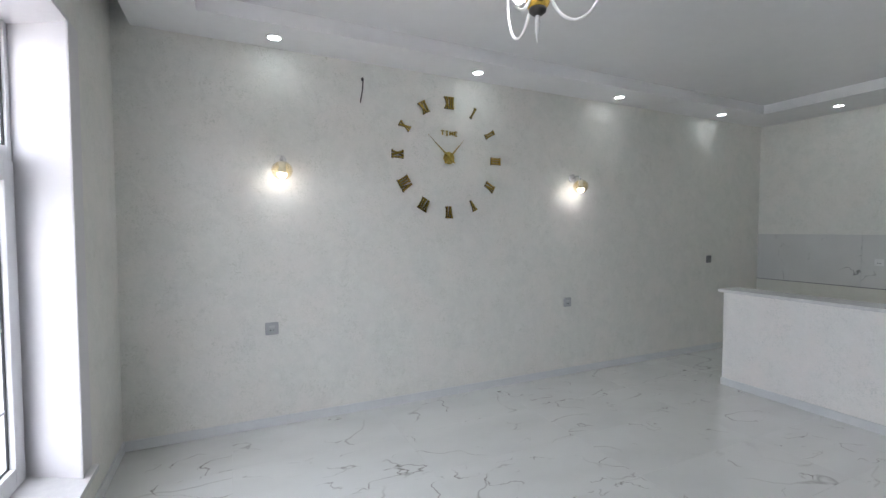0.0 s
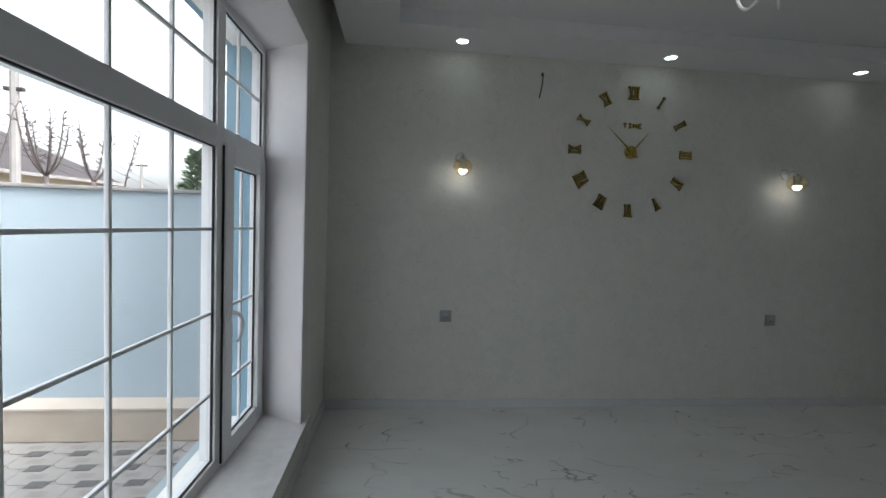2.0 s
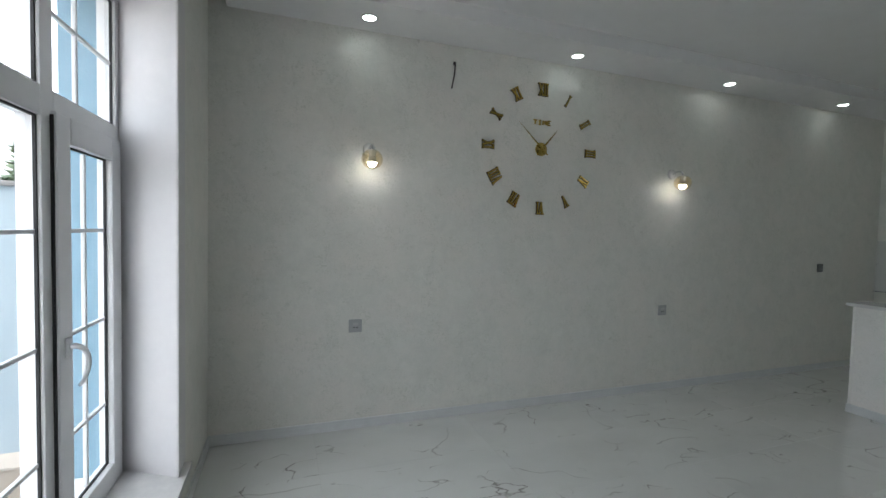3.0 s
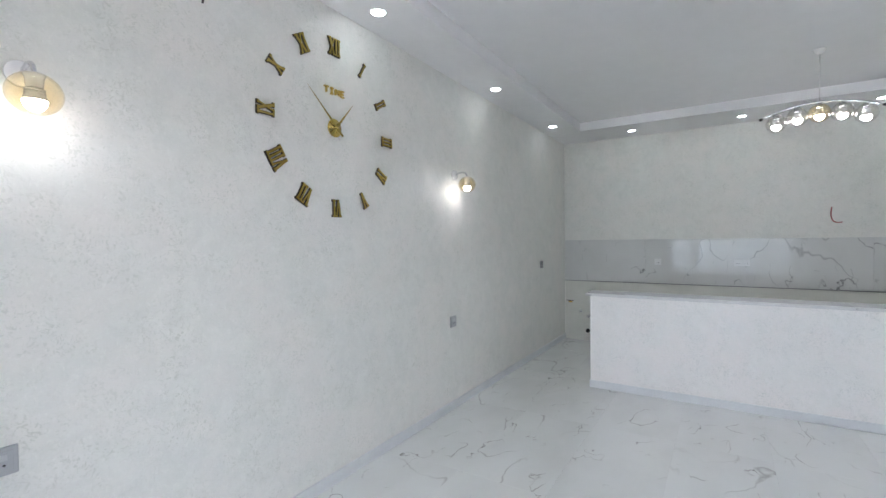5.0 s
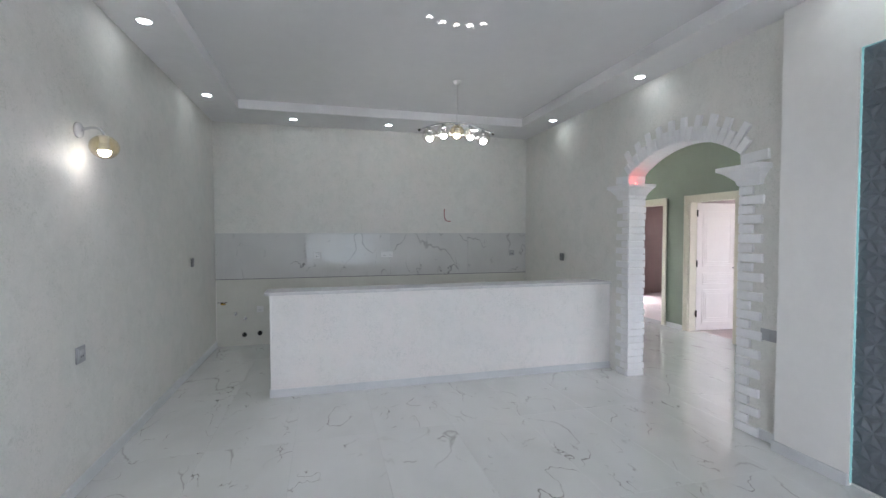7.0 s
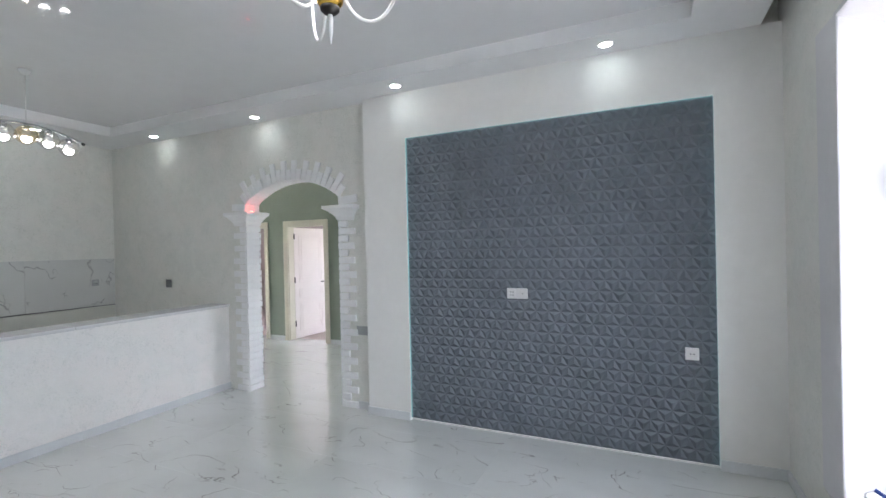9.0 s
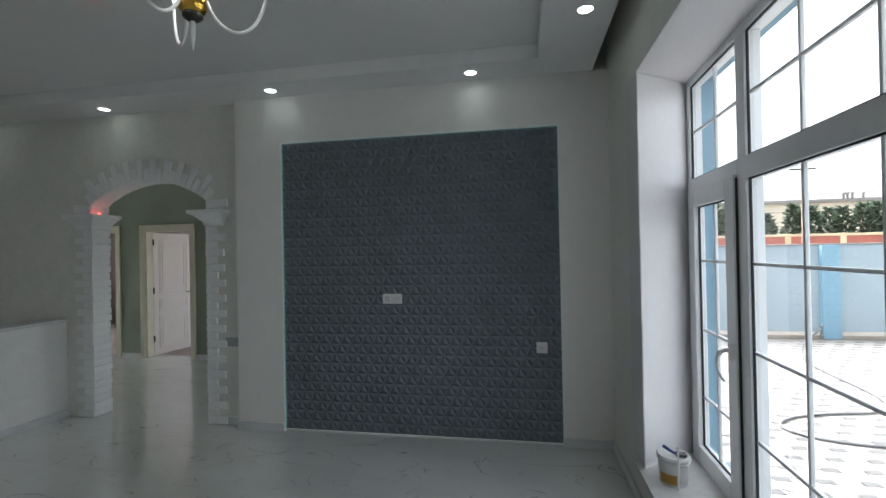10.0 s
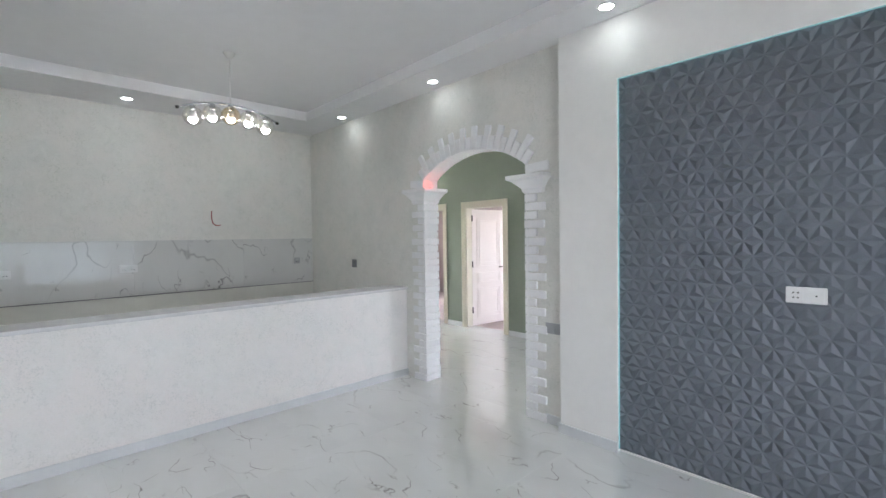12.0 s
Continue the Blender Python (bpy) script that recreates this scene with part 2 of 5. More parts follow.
M_BRISTLE = mottled("grey_bristle", (0.20, 0.20, 0.20), (0.08, 0.08, 0.08), 60, 0.9)
M_FACADE = mottled("blue_facade_render", (0.21, 0.345, 0.43), (0.185, 0.31, 0.395), 3, 0.8, 70, 0.4)
M_YARD_WALL = mottled("pale_blue_render", (0.335, 0.395, 0.43), (0.305, 0.365, 0.40), 1.2, 0.85, 40, 0.4)
M_LIME = mottled("limestone_plinth", (0.38, 0.325, 0.27), (0.33, 0.28, 0.23), 4, 0.8, 30, 0.4)
M_CAP = mottled("pale_stone_cap", (0.45, 0.40, 0.345), (0.40, 0.355, 0.305), 4, 0.8, 30, 0.3)
M_PAVER = mottled("light_paver", (0.31, 0.29, 0.277), (0.275, 0.257, 0.245), 6, 0.75, 60, 0.4)
M_PAVER_IN = mottled("beige_paver", (0.255, 0.235, 0.218), (0.225, 0.208, 0.192), 6, 0.75, 60, 0.4)
M_PAVER_D = mottled("dark_paver", (0.115, 0.11, 0.11), (0.09, 0.086, 0.086), 10, 0.8, 60, 0.4)
M_EARTH = mottled("sandy_ground", (0.30, 0.27, 0.23), (0.22, 0.20, 0.17), 0.6, 0.95, 8, 0.5)
M_HOSE = mottled("grey_hose", (0.16, 0.16, 0.165), (0.12, 0.12, 0.125), 12, 0.5)
M_ROOF = mottled("brown_metal_roof", (0.040, 0.032, 0.034), (0.032, 0.026, 0.028), 1.4, 0.6, 12, 0.4)
M_HOUSE = mottled("sandstone_house", (0.40, 0.35, 0.28), (0.34, 0.29, 0.23), 1.5, 0.85, 12, 0.4)
M_CONCRETE = mottled("weathered_concrete", (0.26, 0.245, 0.24), (0.20, 0.19, 0.185), 4, 0.9, 30, 0.4)
M_BARK = mottled("grey_bark", (0.095, 0.075, 0.072), (0.06, 0.048, 0.046), 14, 0.9, 50, 0.6)
M_PINE = mottled("pine_foliage", (0.035, 0.060, 0.035), (0.055, 0.080, 0.045), 3, 0.8, 40, 0.5)
M_REDWALL = mottled("red_wall_panel", (0.38, 0.13, 0.10), (0.32, 0.11, 0.085), 2, 0.85, 20, 0.3)
M_YELLOW = mottled("yellow_wall_pillar", (0.58, 0.48, 0.33), (0.52, 0.43, 0.29), 2, 0.85, 20, 0.3)
M_CREAM = mottled("cream_hall", (0.62, 0.56, 0.46), (0.56, 0.50, 0.41), 0.4, 0.85, 8, 0.3)
M_WOODPOLE = mottled("wooden_pole", (0.34, 0.25, 0.19), (0.26, 0.19, 0.14), 6, 0.9, 30, 0.5)
M_DARKGLASS = mottled("dark_window_glass", (0.03, 0.035, 0.04), (0.05, 0.055, 0.06), 2, 0.1)


# ---------------------------------------------------------------- mesh helpers
def mesh(name, bm, mat, parent=None, label="", smooth=False):
    me = bpy.data.meshes.new(name)
    bmesh.ops.recalc_face_normals(bm, faces=bm.faces)
    bm.to_mesh(me)
    bm.free()
    me.materials.append(mat)
    if smooth:
        me.polygons.foreach_set("use_smooth", [True] * len(me.polygons))
    ob = new(name, me)
    if parent is not None:
        ob.parent = parent
    if label:
        ob["label"] = label
    return ob


def part(name, bm, mat, parent, label="", smooth=False):
    return mesh(name, bm, mat, parent, label, smooth)


def empty(name, at=(0, 0, 0), rz=0.0):
    ob = new(name)
    ob.empty_display_size = 0.1
    ob.matrix_basis = pose(*at, 0, 0, rz)
    return ob


def box(bm, lo, hi, bevel=0.0):
    lo, hi = [min(a, b) for a, b in zip(lo, hi)], [max(a, b) for a, b in zip(lo, hi)]
    made = bmesh.ops.create_cube(bm, size=1)["verts"]
    for v in made:
        v.co = Vector([(a + b) / 2 + c * (b - a) for a, b, c in zip(lo, hi, v.co)])
    if bevel:
        edges = list({e for v in made for e in v.link_edges})
        bmesh.ops.bevel(bm, geom=edges, offset=bevel, segments=2, profile=0.6, affect="EDGES")
    return bm


def boxes(*spans, bevel=0.0):
    bm = bmesh.new()
    for lo, hi in spans:
        box(bm, lo, hi, bevel)
    return bm


def prism(outline, axis, a, b):
    """The outline, pairs of numbers, drawn out along an axis from a to b."""
    bm = bmesh.new()

    def put(p, q, d):
        return {"x": (d, p, q), "y": (p, d, q), "z": (p, q, d)}[axis]
    low = [bm.verts.new(put(p, q, a)) for p, q in outline]
    high = [bm.verts.new(put(p, q, b)) for p, q in outline]
    bm.faces.new(low)
    bm.faces.new(high[::-1])
    for i in range(len(outline)):
        j = (i + 1) % len(outline)
        bm.faces.new((low[i], low[j], high[j], high[i]))
    return bm


def lathe(bm, profile, at=(0, 0, 0), steps=24, axis="z"):
    """A profile of (radius, height) turned round an axis."""
    rings = []
    for r, h in profile:
        ring = []
        for i in range(steps):
            a = 2 * math.pi * i / steps
            p = {"z": (r * math.cos(a), r * math.sin(a), h), "y": (r * math.cos(a), h, r * math.sin(a)), "x": (h, r * math.cos(a), r * math.sin(a))}[axis]
            ring.append(bm.verts.new(Vector(p) + Vector(at)))
        rings.append(ring)
    for r0, r1 in zip(rings, rings[1:]):
        for i in range(steps):
            j = (i + 1) % steps
            bm.faces.new((r0[i], r0[j], r1[j], r1[i]))
    bm.faces.new(rings[0][::-1])
    bm.faces.new(rings[-1])
    return bm


def tube(bm, points, radius, steps=8, taper=1.0):
    """A round bar along points, whose radius goes to radius * taper at the end."""
    pts = [Vector(p) for p in points]
    rings, side = [], None
    for i, p in enumerate(pts):
        d = (pts[min(i + 1, len(pts) - 1)] - pts[max(i - 1, 0)]).normalized()
        if side is None:
            side = d.orthogonal().normalized()
        side = (side - d * side.dot(d)).normalized()
        up = d.cross(side)
        r = radius * (1 + (taper - 1) * i / max(1, len(pts) - 1))
        rings.append([bm.verts.new(p + r * (math.cos(2 * math.pi * k / steps) * side + math.sin(2 * math.pi * k / steps) * up)) for k in range(steps)])
    for r0, r1 in zip(rings, rings[1:]):
        for k in range(steps):
            j = (k + 1) % steps
            bm.faces.new((r0[k], r0[j], r1[j], r1[k]))
    bm.faces.new(rings[0][::-1])
    bm.faces.new(rings[-1])
    return bm


def sphere(bm, at, r, seg=20, rings=12, squash=1.0):
    made = bmesh.ops.create_uvsphere(bm, u_segments=seg, v_segments=rings, radius=r)["verts"]
    for v in made:
        v.co = Vector((v.co.x, v.co.y, v.co.z * squash)) + Vector(at)
    return bm


def structure(ob, label="", category=""):
    return tagged(ob, label, category, kind="structure")


def bez(p0, p1, p2, p3, n=12):
    out = []
    for i in range(n + 1):
        t = i / n
        out.append([(1 - t) ** 3 * a + 3 * t * (1 - t) ** 2 * b + 3 * t * t * (1 - t) * c + t ** 3 * d for a, b, c, d in zip(p0, p1, p2, p3)])
    return out


# ---------------------------------------------------------------- plan
XW, XE, YN, YS, YTV = -0.89, 6.595, 3.60, -0.95, -0.86
ZC, ZT = 3.03, 3.14
YARD = -0.45
WIN0, WIN1, WZ0, WZ1 = -0.235, 2.845, 0.27, 2.66
FX, GX = -1.21, -1.236
ARX0, ARX1, SPRING, RISE = 2.758, 4.087, 2.14, 0.222
ARC, ARA = (ARX0 + ARX1) / 2, (ARX1 - ARX0) / 2
ARR = (ARA * ARA + RISE * RISE) / (2 * RISE)
ARHALF = math.asin(ARA / ARR)
YSB = YS - 0.165

# ---------------------------------------------------------------- walls
structure(mesh("wall_north", boxes(((-1.38, YN, YARD - 0.1), (6.85, YN + 0.25, 3.5))), M_PAPER), "long wall in pale silver-grey mottled wallpaper", "wall")
structure(mesh("wall_east", boxes(((XE, YS, -0.1), (XE + 0.25, YN, 3.5))), M_PAPER), "kitchen end wall in pale silver-grey mottled wallpaper", "wall")

# south wall with the arched opening
arc_pts = [(ARC + ARR * math.sin(ARHALF * (1 - i / 14)), SPRING + RISE - ARR + ARR * math.cos(ARHALF * (1 - i / 14))) for i in range(29)]
outline = [(XE + 0.25, -0.1), (XE + 0.25, 3.5), (-1.38, 3.5), (-1.38, -0.1), (ARX0, -0.1)] + arc_pts[::-1] + [(ARX1, -0.1)]
structure(mesh("wall_south", prism(outline, "y", YSB, YS), M_PAPER), "wallpapered wall with an arched passage", "wall")
# boxed-out surround of the dark niche
structure(mesh("wall_niche_surround", boxes(((1.952, YS, 0), (2.406, YTV, ZC)), ((XW, YS, 0), (-0.50, YTV, ZC)), ((-0.50, YS, 2.61), (1.952, YTV, ZC))), M_WHITE), "white painted boxed-out surround of the niche", "wall")

# west wall with the splayed window opening
RZ0, RZ1 = 0.285, 2.645


def quad(bm, *pts):
    bm.faces.new([bm.verts.new(p) for p in pts])


west = boxes(((-1.38, -1.17, -0.5), (XW, WIN0, 3.5)), ((-1.38, WIN1, -0.5), (XW, YN, 3.5)), ((-1.38, WIN0, -0.5), (XW, WIN1, WZ0)), ((-1.38, WIN0, WZ1), (XW, WIN1, 3.5)))
structure(mesh("wall_west", west, M_PAPER), "wallpapered outer wall round the wide window", "wall")
lining = prism([(FX - 0.05, WIN0), (XW + 0.003, WIN0), (XW + 0.003, 0.045)], "z", RZ0, RZ1)
structure(mesh("window_reveal_south", lining, M_REVEAL), "smooth white painted window reveal", "window reveal")
lining = prism([(FX + 0.012, WIN1), (XW + 0.003, WIN1), (XW + 0.003, 2.67)], "z", RZ0, RZ1)
structure(mesh("window_reveal_north", lining, M_REVEAL), "smooth white painted window reveal", "window reveal")
structure(mesh("window_reveal_top", boxes(((FX - 0.05, WIN0, RZ1), (XW + 0.003, WIN1, WZ1))), M_REVEAL), "white painted head of the window opening", "window reveal")
structure(mesh("window_sill", prism([(FX - 0.05, WIN0), (XW - 0.004, WIN0), (XW - 0.004, -0.07), (XW + 0.04, -0.07), (XW + 0.04, 2.82), (XW - 0.004, 2.82), (XW - 0.004, WIN1), (FX - 0.05, WIN1)], "z", 0.255, 0.285), M_SILL), "pale polished stone window sill", "window sill")
trim = boxes(((XW, 0.030, RZ0), (XW + 0.008, 0.052, RZ1 + 0.02)), ((XW, 2.663, RZ0), (XW + 0.008, 2.685, RZ1 + 0.02)), ((XW, 0.052, RZ1), (XW + 0.008, 2.663, RZ1 + 0.02)))
structure(mesh("trim_window", trim, M_REVEAL), "thin white corner bead round the window opening", "trim")
# outer face of the house
facade = boxes(((-1.42, -1.21, YARD), (-1.38, WIN0, 4.2)), ((-1.38, -1.21, YARD), (1.05, -1.17, 4.2)), ((-1.42, WIN1, YARD), (-1.38, 4.0, 4.2)), ((-1.42, WIN0, YARD), (-1.38, WIN1, 0.20)), ((-1.42, WIN0, WZ1), (-1.38, WIN1, 4.2)),
               ((-1.38, WIN0 - 0.004, 0.2), (-1.29, WIN0 + 0.012, WZ1)), ((-1.38, WIN1 - 0.012, 0.2), (-1.25, WIN1 + 0.004, WZ1)))
structure(mesh("facade", facade, M_FACADE), "blue rendered outer face of the house", "facade")
structure(mesh("outer_sill", boxes(((-1.46, WIN0, 0.20), (-1.29, WIN1, 0.235)), bevel=0.005), M_YARD_WALL), "pale blue outer window sill", "window sill")

# ceilings: lowered border with curtain slot, tray of stretched film
ring = boxes(((-0.775, 3.155, ZC), (XE, YN, 3.16)), ((-0.775, YTV - 0.1, ZC), (XE, -0.53, 3.16)), ((5.852, -0.53, ZC), (XE, 3.155, 3.16)), ((-0.775, -0.53, ZC), (-0.34, 3.155, 3.16)))
structure(mesh("ceiling_border", ring, M_CEIL), "white lowered plasterboard ceiling border", "ceiling")
structure(mesh("ceiling", boxes(((-0.34, -0.53, ZT), (5.852, 3.155, 3.2))), M_STRETCH), "grey-white glossy stretched ceiling in a shallow tray", "ceiling")
structure(mesh("ceiling_slab", boxes(((-1.38, -1.2, 3.32), (XE + 0.25, YN + 0.25, 3.5))), M_SLOT), "bare slab above the curtain slot", "ceiling")

# corridor and rooms behind the arch
YC, WT = -3.28, 0.20
D1, D2 = (4.885, 5.715), (6.235, 7.08)
DH = 2.035
corr = boxes(((1.2, YC - WT, -0.1), (D1[0], YC, 3.0)), ((D1[1], YC - WT, -0.1), (D2[0], YC, 3.0)), ((D2[1], YC - WT, -0.1), (9.75, YC, 3.0)), ((D1[0], YC - WT, DH), (D1[1], YC, 3.0)), ((D2[0], YC - WT, DH), (D2[1], YC, 3.0)))
structure(mesh("wall_corridor", corr, M_GREEN), "sage green painted corridor wall with two doorways", "wall")
structure(mesh("wall_corridor_end", boxes(((9.75, YC, 2.3), (9.9, YSB, 3.0)), ((9.75, YC, -0.1), (9.9, -2.95, 2.3)), ((9.75, -1.5, -0.1), (9.9, YSB, 2.3))), M_GREEN), "sage green end wall of the corridor", "wall")
# out of view; the gap is added so that daylight brightens corridor and door leaf
structure(mesh("wall_corridor_west", boxes(((1.05, YC - WT, -0.1), (1.2, -3.2, 3.0)), ((1.05, -2.25, -0.1), (1.2, YSB, 3.0)), ((1.05, -3.2, 2.15), (1.2, -2.25, 3.0))), M_GREEN), "unseen corridor end wall with an opening added to let in daylight", "wall")
structure(mesh("wall_corridor_north", boxes(((XE + 0.25, YSB, -0.1), (9.9, -1.0, 3.0))), M_GREEN), "sage green corridor wall", "wall")
structure(mesh("ceiling_corridor", boxes(((1.05, YC - WT, 3.0), (9.9, YSB, 3.1))), M_CEIL), "plain white corridor ceiling", "ceiling")
# the unseen gap in the wall at x 3.4 is added to light the door leaf
rooms = boxes(((3.4, -6.5, -0.1), (9.9, -6.35, 3.0)), ((3.4, -4.1, -0.1), (3.5, YC - WT, 3.0)), ((3.4, -6.35, -0.1), (3.5, -6.1, 3.0)), ((3.4, -6.1, -0.1), (3.5, -4.1, 0.6)), ((3.4, -6.1, 2.5), (3.5, -4.1, 3.0)), ((5.93, -6.35, -0.1), (6.03, YC - WT, 3.0)),
              ((9.75, -6.35, -0.1), (9.9, -5.73, 3.0)), ((9.75, -4.5, -0.1), (9.9, YC - WT, 3.0)), ((9.75, -5.73, -0.1), (9.9, -4.5, 0.87)), ((9.75, -5.73, 2.3), (9.9, -4.5, 3.0)))
structure(mesh("wall_back_rooms", rooms, M_PINK), "dusky rose painted walls of the back rooms", "wall")
structure(mesh("ceiling_back_rooms", boxes(((3.4, -6.5, 3.0), (9.9, YC - WT, 3.1))), M_CEIL), "plain white ceiling of the back rooms", "ceiling")
structure(mesh("floor_back_rooms", boxes(((3.4, -6.5, -0.1), (9.9, YC - WT, -0.002))), M_PINK), "pale floor of the back rooms", "floor")
structure(mesh("trim_back_window", boxes(((9.72, -5.73, 0.84), (9.90, -4.5, 0.87)), ((9.80, -5.73, 0.87), (9.86, -5.67, 2.3)), ((9.80, -5.1, 0.87), (9.86, -5.04, 2.3))), M_PVC), "white window frame in the rose room", "window frame")

# floor bed under the tiles
structure(mesh("floor", boxes(((-1.38, -1.17, -0.12), (XE + 0.25, YN, -0.004)), ((1.05, YC - WT, -0.12), (9.9, -1.17, -0.004))), M_GROUT), "polished white marble-look tile floor with grey veins", "floor")

# skirting
skirts = [("baseboard_north", ((XW, YN - 0.014, 0), (XE, YN, 0.075))),
          ("baseboard_west", ((XW, YTV + 0.014, 0), (XW + 0.014, YN - 0.014, 0.075))),
          ("baseboard_niche_west", ((XW, YTV, 0), (-0.50, YTV + 0.014, 0.075))),
          ("baseboard_niche_east", ((1.952, YTV, 0), (2.42, YTV + 0.014, 0.075))),
          ("baseboard_column", ((2.406, YS, 0), (2.42, YTV, 0.075))),
          ("baseboard_arch", ((2.42, YS, 0), (2.60, YS + 0.014, 0.075))),
          ("baseboard_kitchen", ((4.66, YS, 0), (XE, YS + 0.014, 0.075))),
          ("baseboard_corridor", ((1.2, YC, 0), (D1[0] - 0.08, YC + 0.014, 0.075))),
          ("baseboard_corridor_middle", ((D1[1] + 0.08, YC, 0), (D2[0] - 0.08, YC + 0.014, 0.075)))]
for nm, span in skirts:
    structure(mesh(nm, boxes(span, bevel=0.003), M_BASE), "pale grey marble skirting", "baseboard")

# ---------------------------------------------------------------- kitchen bar
bar = empty("breakfast_bar", (4.405, 0.86, 0))
tagged(bar, "white wallpapered half wall with a polished white stone top", "breakfast bar")


def local(lo, hi, o):
    return tuple(a - b for a, b in zip(lo, o)), tuple(a - b for a, b in zip(hi, o))


BO = (4.405, 0.86, 0)
part("body", boxes(local((4.405, YS, 0), (4.63, 2.665, 0.955), BO)), M_PAPER_BAR, bar)
part("worktop", boxes(local((4.375, 0.60, 0.957), (4.70, 2.715, 0.985), BO), bevel=0.005), M_STONE, bar, "polished white stone slab")
part("worktop", boxes(local((4.375, YS, 0.957), (4.70, 0.598, 0.985), BO), bevel=0.005), M_STONE, bar, "polished white stone slab")
part("skirting", boxes(local((4.391, YS, 0), (4.405, 2.679, 0.075), BO), bevel=0.003), M_BASE, bar)
part("skirting", boxes(local((4.405, 2.665, 0), (4.63, 2.679, 0.075), BO), bevel=0.003), M_BASE, bar)
part("corner_bead", boxes(local((4.400, 2.655, 0.075), (4.408, 2.669, 0.955), BO)), M_WHITE, bar)

# ---------------------------------------------------------------- window
win = structure(empty("window_1", (FX, 1.355, 0), -1.43), "wide white plastic window with glazing bars and two casements", "window")
WO = (FX, 1.355, 0)


def wpart(name, spans, mat, bevel=0.004, parent=win, label=""):
    return part(name, boxes(*[local(lo, hi, WO) for lo, hi in spans], bevel=bevel), mat, parent, label)


HB = 0.0075
MA, MB = (0.475, 0.565), (2.12, 2.205)
wpart("outer_frame", [((-1.285, WIN0, WZ0), (FX, WIN0 + 0.055, WZ1)), ((-1.285, WIN1 - 0.055, WZ0), (FX, WIN1, WZ1)), ((-1.285, WIN0 + 0.055, 2.605), (FX, WIN1 - 0.055, WZ1)), ((-1.285, WIN0 + 0.055, WZ0), (FX, WIN1 - 0.055, 0.345))], M_PVC)
for a, b in (MA, MB):
    wpart("mullion", [((-1.285, a, 0.345), (FX, b, 2.605))], M_PVC)
wpart("transom", [((-1.285, WIN0 + 0.055, 1.914), (FX, MA[0], 2.018)), ((-1.285, MA[1], 1.914), (FX, MB[0], 2.018)), ((-1.285, MB[1], 1.914), (FX, WIN1 - 0.055, 2.018))], M_PVC)


def lights(y0, y1, z0, z1, ybars, zbars, gx):
    """Gasket, pane and glazing bars of one opening."""
    g = 0.007
    wpart("gasket", [((gx + 0.004, y0, z0), (gx + 0.014, y0 + g, z1)), ((gx + 0.004, y1 - g, z0), (gx + 0.014, y1, z1)), ((gx + 0.004, y0 + g, z0), (gx + 0.014, y1 - g, z0 + g)), ((gx + 0.004, y0 + g, z1 - g), (gx + 0.014, y1 - g, z1))], M_RUBBER, 0)
    bm = bmesh.new()
    quad(bm, *[Vector((gx, y, z)) - Vector(WO) for y, z in ((y0, z0), (y1, z0), (y1, z1), (y0, z1))])
    pane = part("pane", bm, M_PANE, win)
    pane.visible_shadow = False
    if pane.data.polygons[0].normal.x < 0:
        pane.data.flip_normals()
    for y in ybars:
        wpart("glazing_bar", [((gx - 0.008, y - HB, z0 + g), (gx + 0.009, y + HB, z1 - g))], M_PVC, 0.003)
    cuts = [y0 + g] + [v for y in ybars for v in (y - HB, y + HB)] + [y1 - g]
    for z in zbars:
        wpart("glazing_bar", [((gx - 0.008, a, z - HB), (gx + 0.009, b, z + HB)) for a, b in zip(cuts[::2], cuts[1::2])], M_PVC, 0.003)


YBARS, ZBARS = (0.974, 1.367, 1.746), (1.511, 1.096, 0.686)
lights(MA[1], MB[0], 0.345, 1.914, YBARS, ZBARS, GX)
lights(MA[1], MB[0], 2.018, 2.605, YBARS, (2.31,), GX)
lights(WIN0 + 0.055, MA[0], 2.018, 2.605, (0.17,), (2.31,), GX)
lights(MB[1], WIN1 - 0.055, 2.018, 2.605, (2.44,), (2.31,), GX)
for y0, y1, hy in ((-0.185, 0.470, 0.415), (2.185, 2.800, 2.240)):
    sx0, sx1, w = FX - 0.045, FX + 0.018, 0.105
    sash = wpart("casement", [((sx0, y0, 0.285), (sx1, y0 + w, 1.945)), ((sx0, y1 - w, 0.285), (sx1, y1, 1.945)), ((sx0, y0 + w, 0.285), (sx1, y1 - w, 0.285 + w)), ((sx0, y0 + w, 1.945 - w), (sx1, y1 - w, 1.945))], M_PVC, 0.006)
    lights(y0 + w, y1 - w, 0.285 + w, 1.945 - w, ((y0 + y1) / 2,), ZBARS, FX - 0.022)
    edge = y1 + 0.001 if hy > 0.4 and y0 < 0 else y0 - 0.007
    wpart("seam", [((FX, edge, 0.30), (FX + 0.010, edge + 0.006, 1.93))], M_RUBBER, 0)
    bm = bmesh.new()
    box(bm, *local((sx1, hy - 0.016, 1.03), (sx1 + 0.012, hy + 0.016, 1.11), WO), bevel=0.004)
    drop = 1 if hy > 1 else -1
    curve = bez((sx1 + 0.012, hy, 1.075), (sx1 + 0.07, hy + 0.012 * drop, 1.085), (sx1 + 0.075, hy + 0.045 * drop, 0.98), (sx1 + 0.03, hy + 0.02 * drop, 0.915))
    tube(bm, [Vector(p) - Vector(WO) for p in curve], 0.011, 10, 0.6)
    part("handle", bm, M_PVC, win, "white lever handle", True)

# ---------------------------------------------------------------- arch trim: bricks, capitals
arch = empty("arch_trim", (ARC, YS, 0))
tagged(arch, "white gypsum brick surround of the arched passage with flared capitals", "arch surround")
AO = Vector((ARC, YS, 0))
COURSE = 0.0725
rng = random.Random(7)


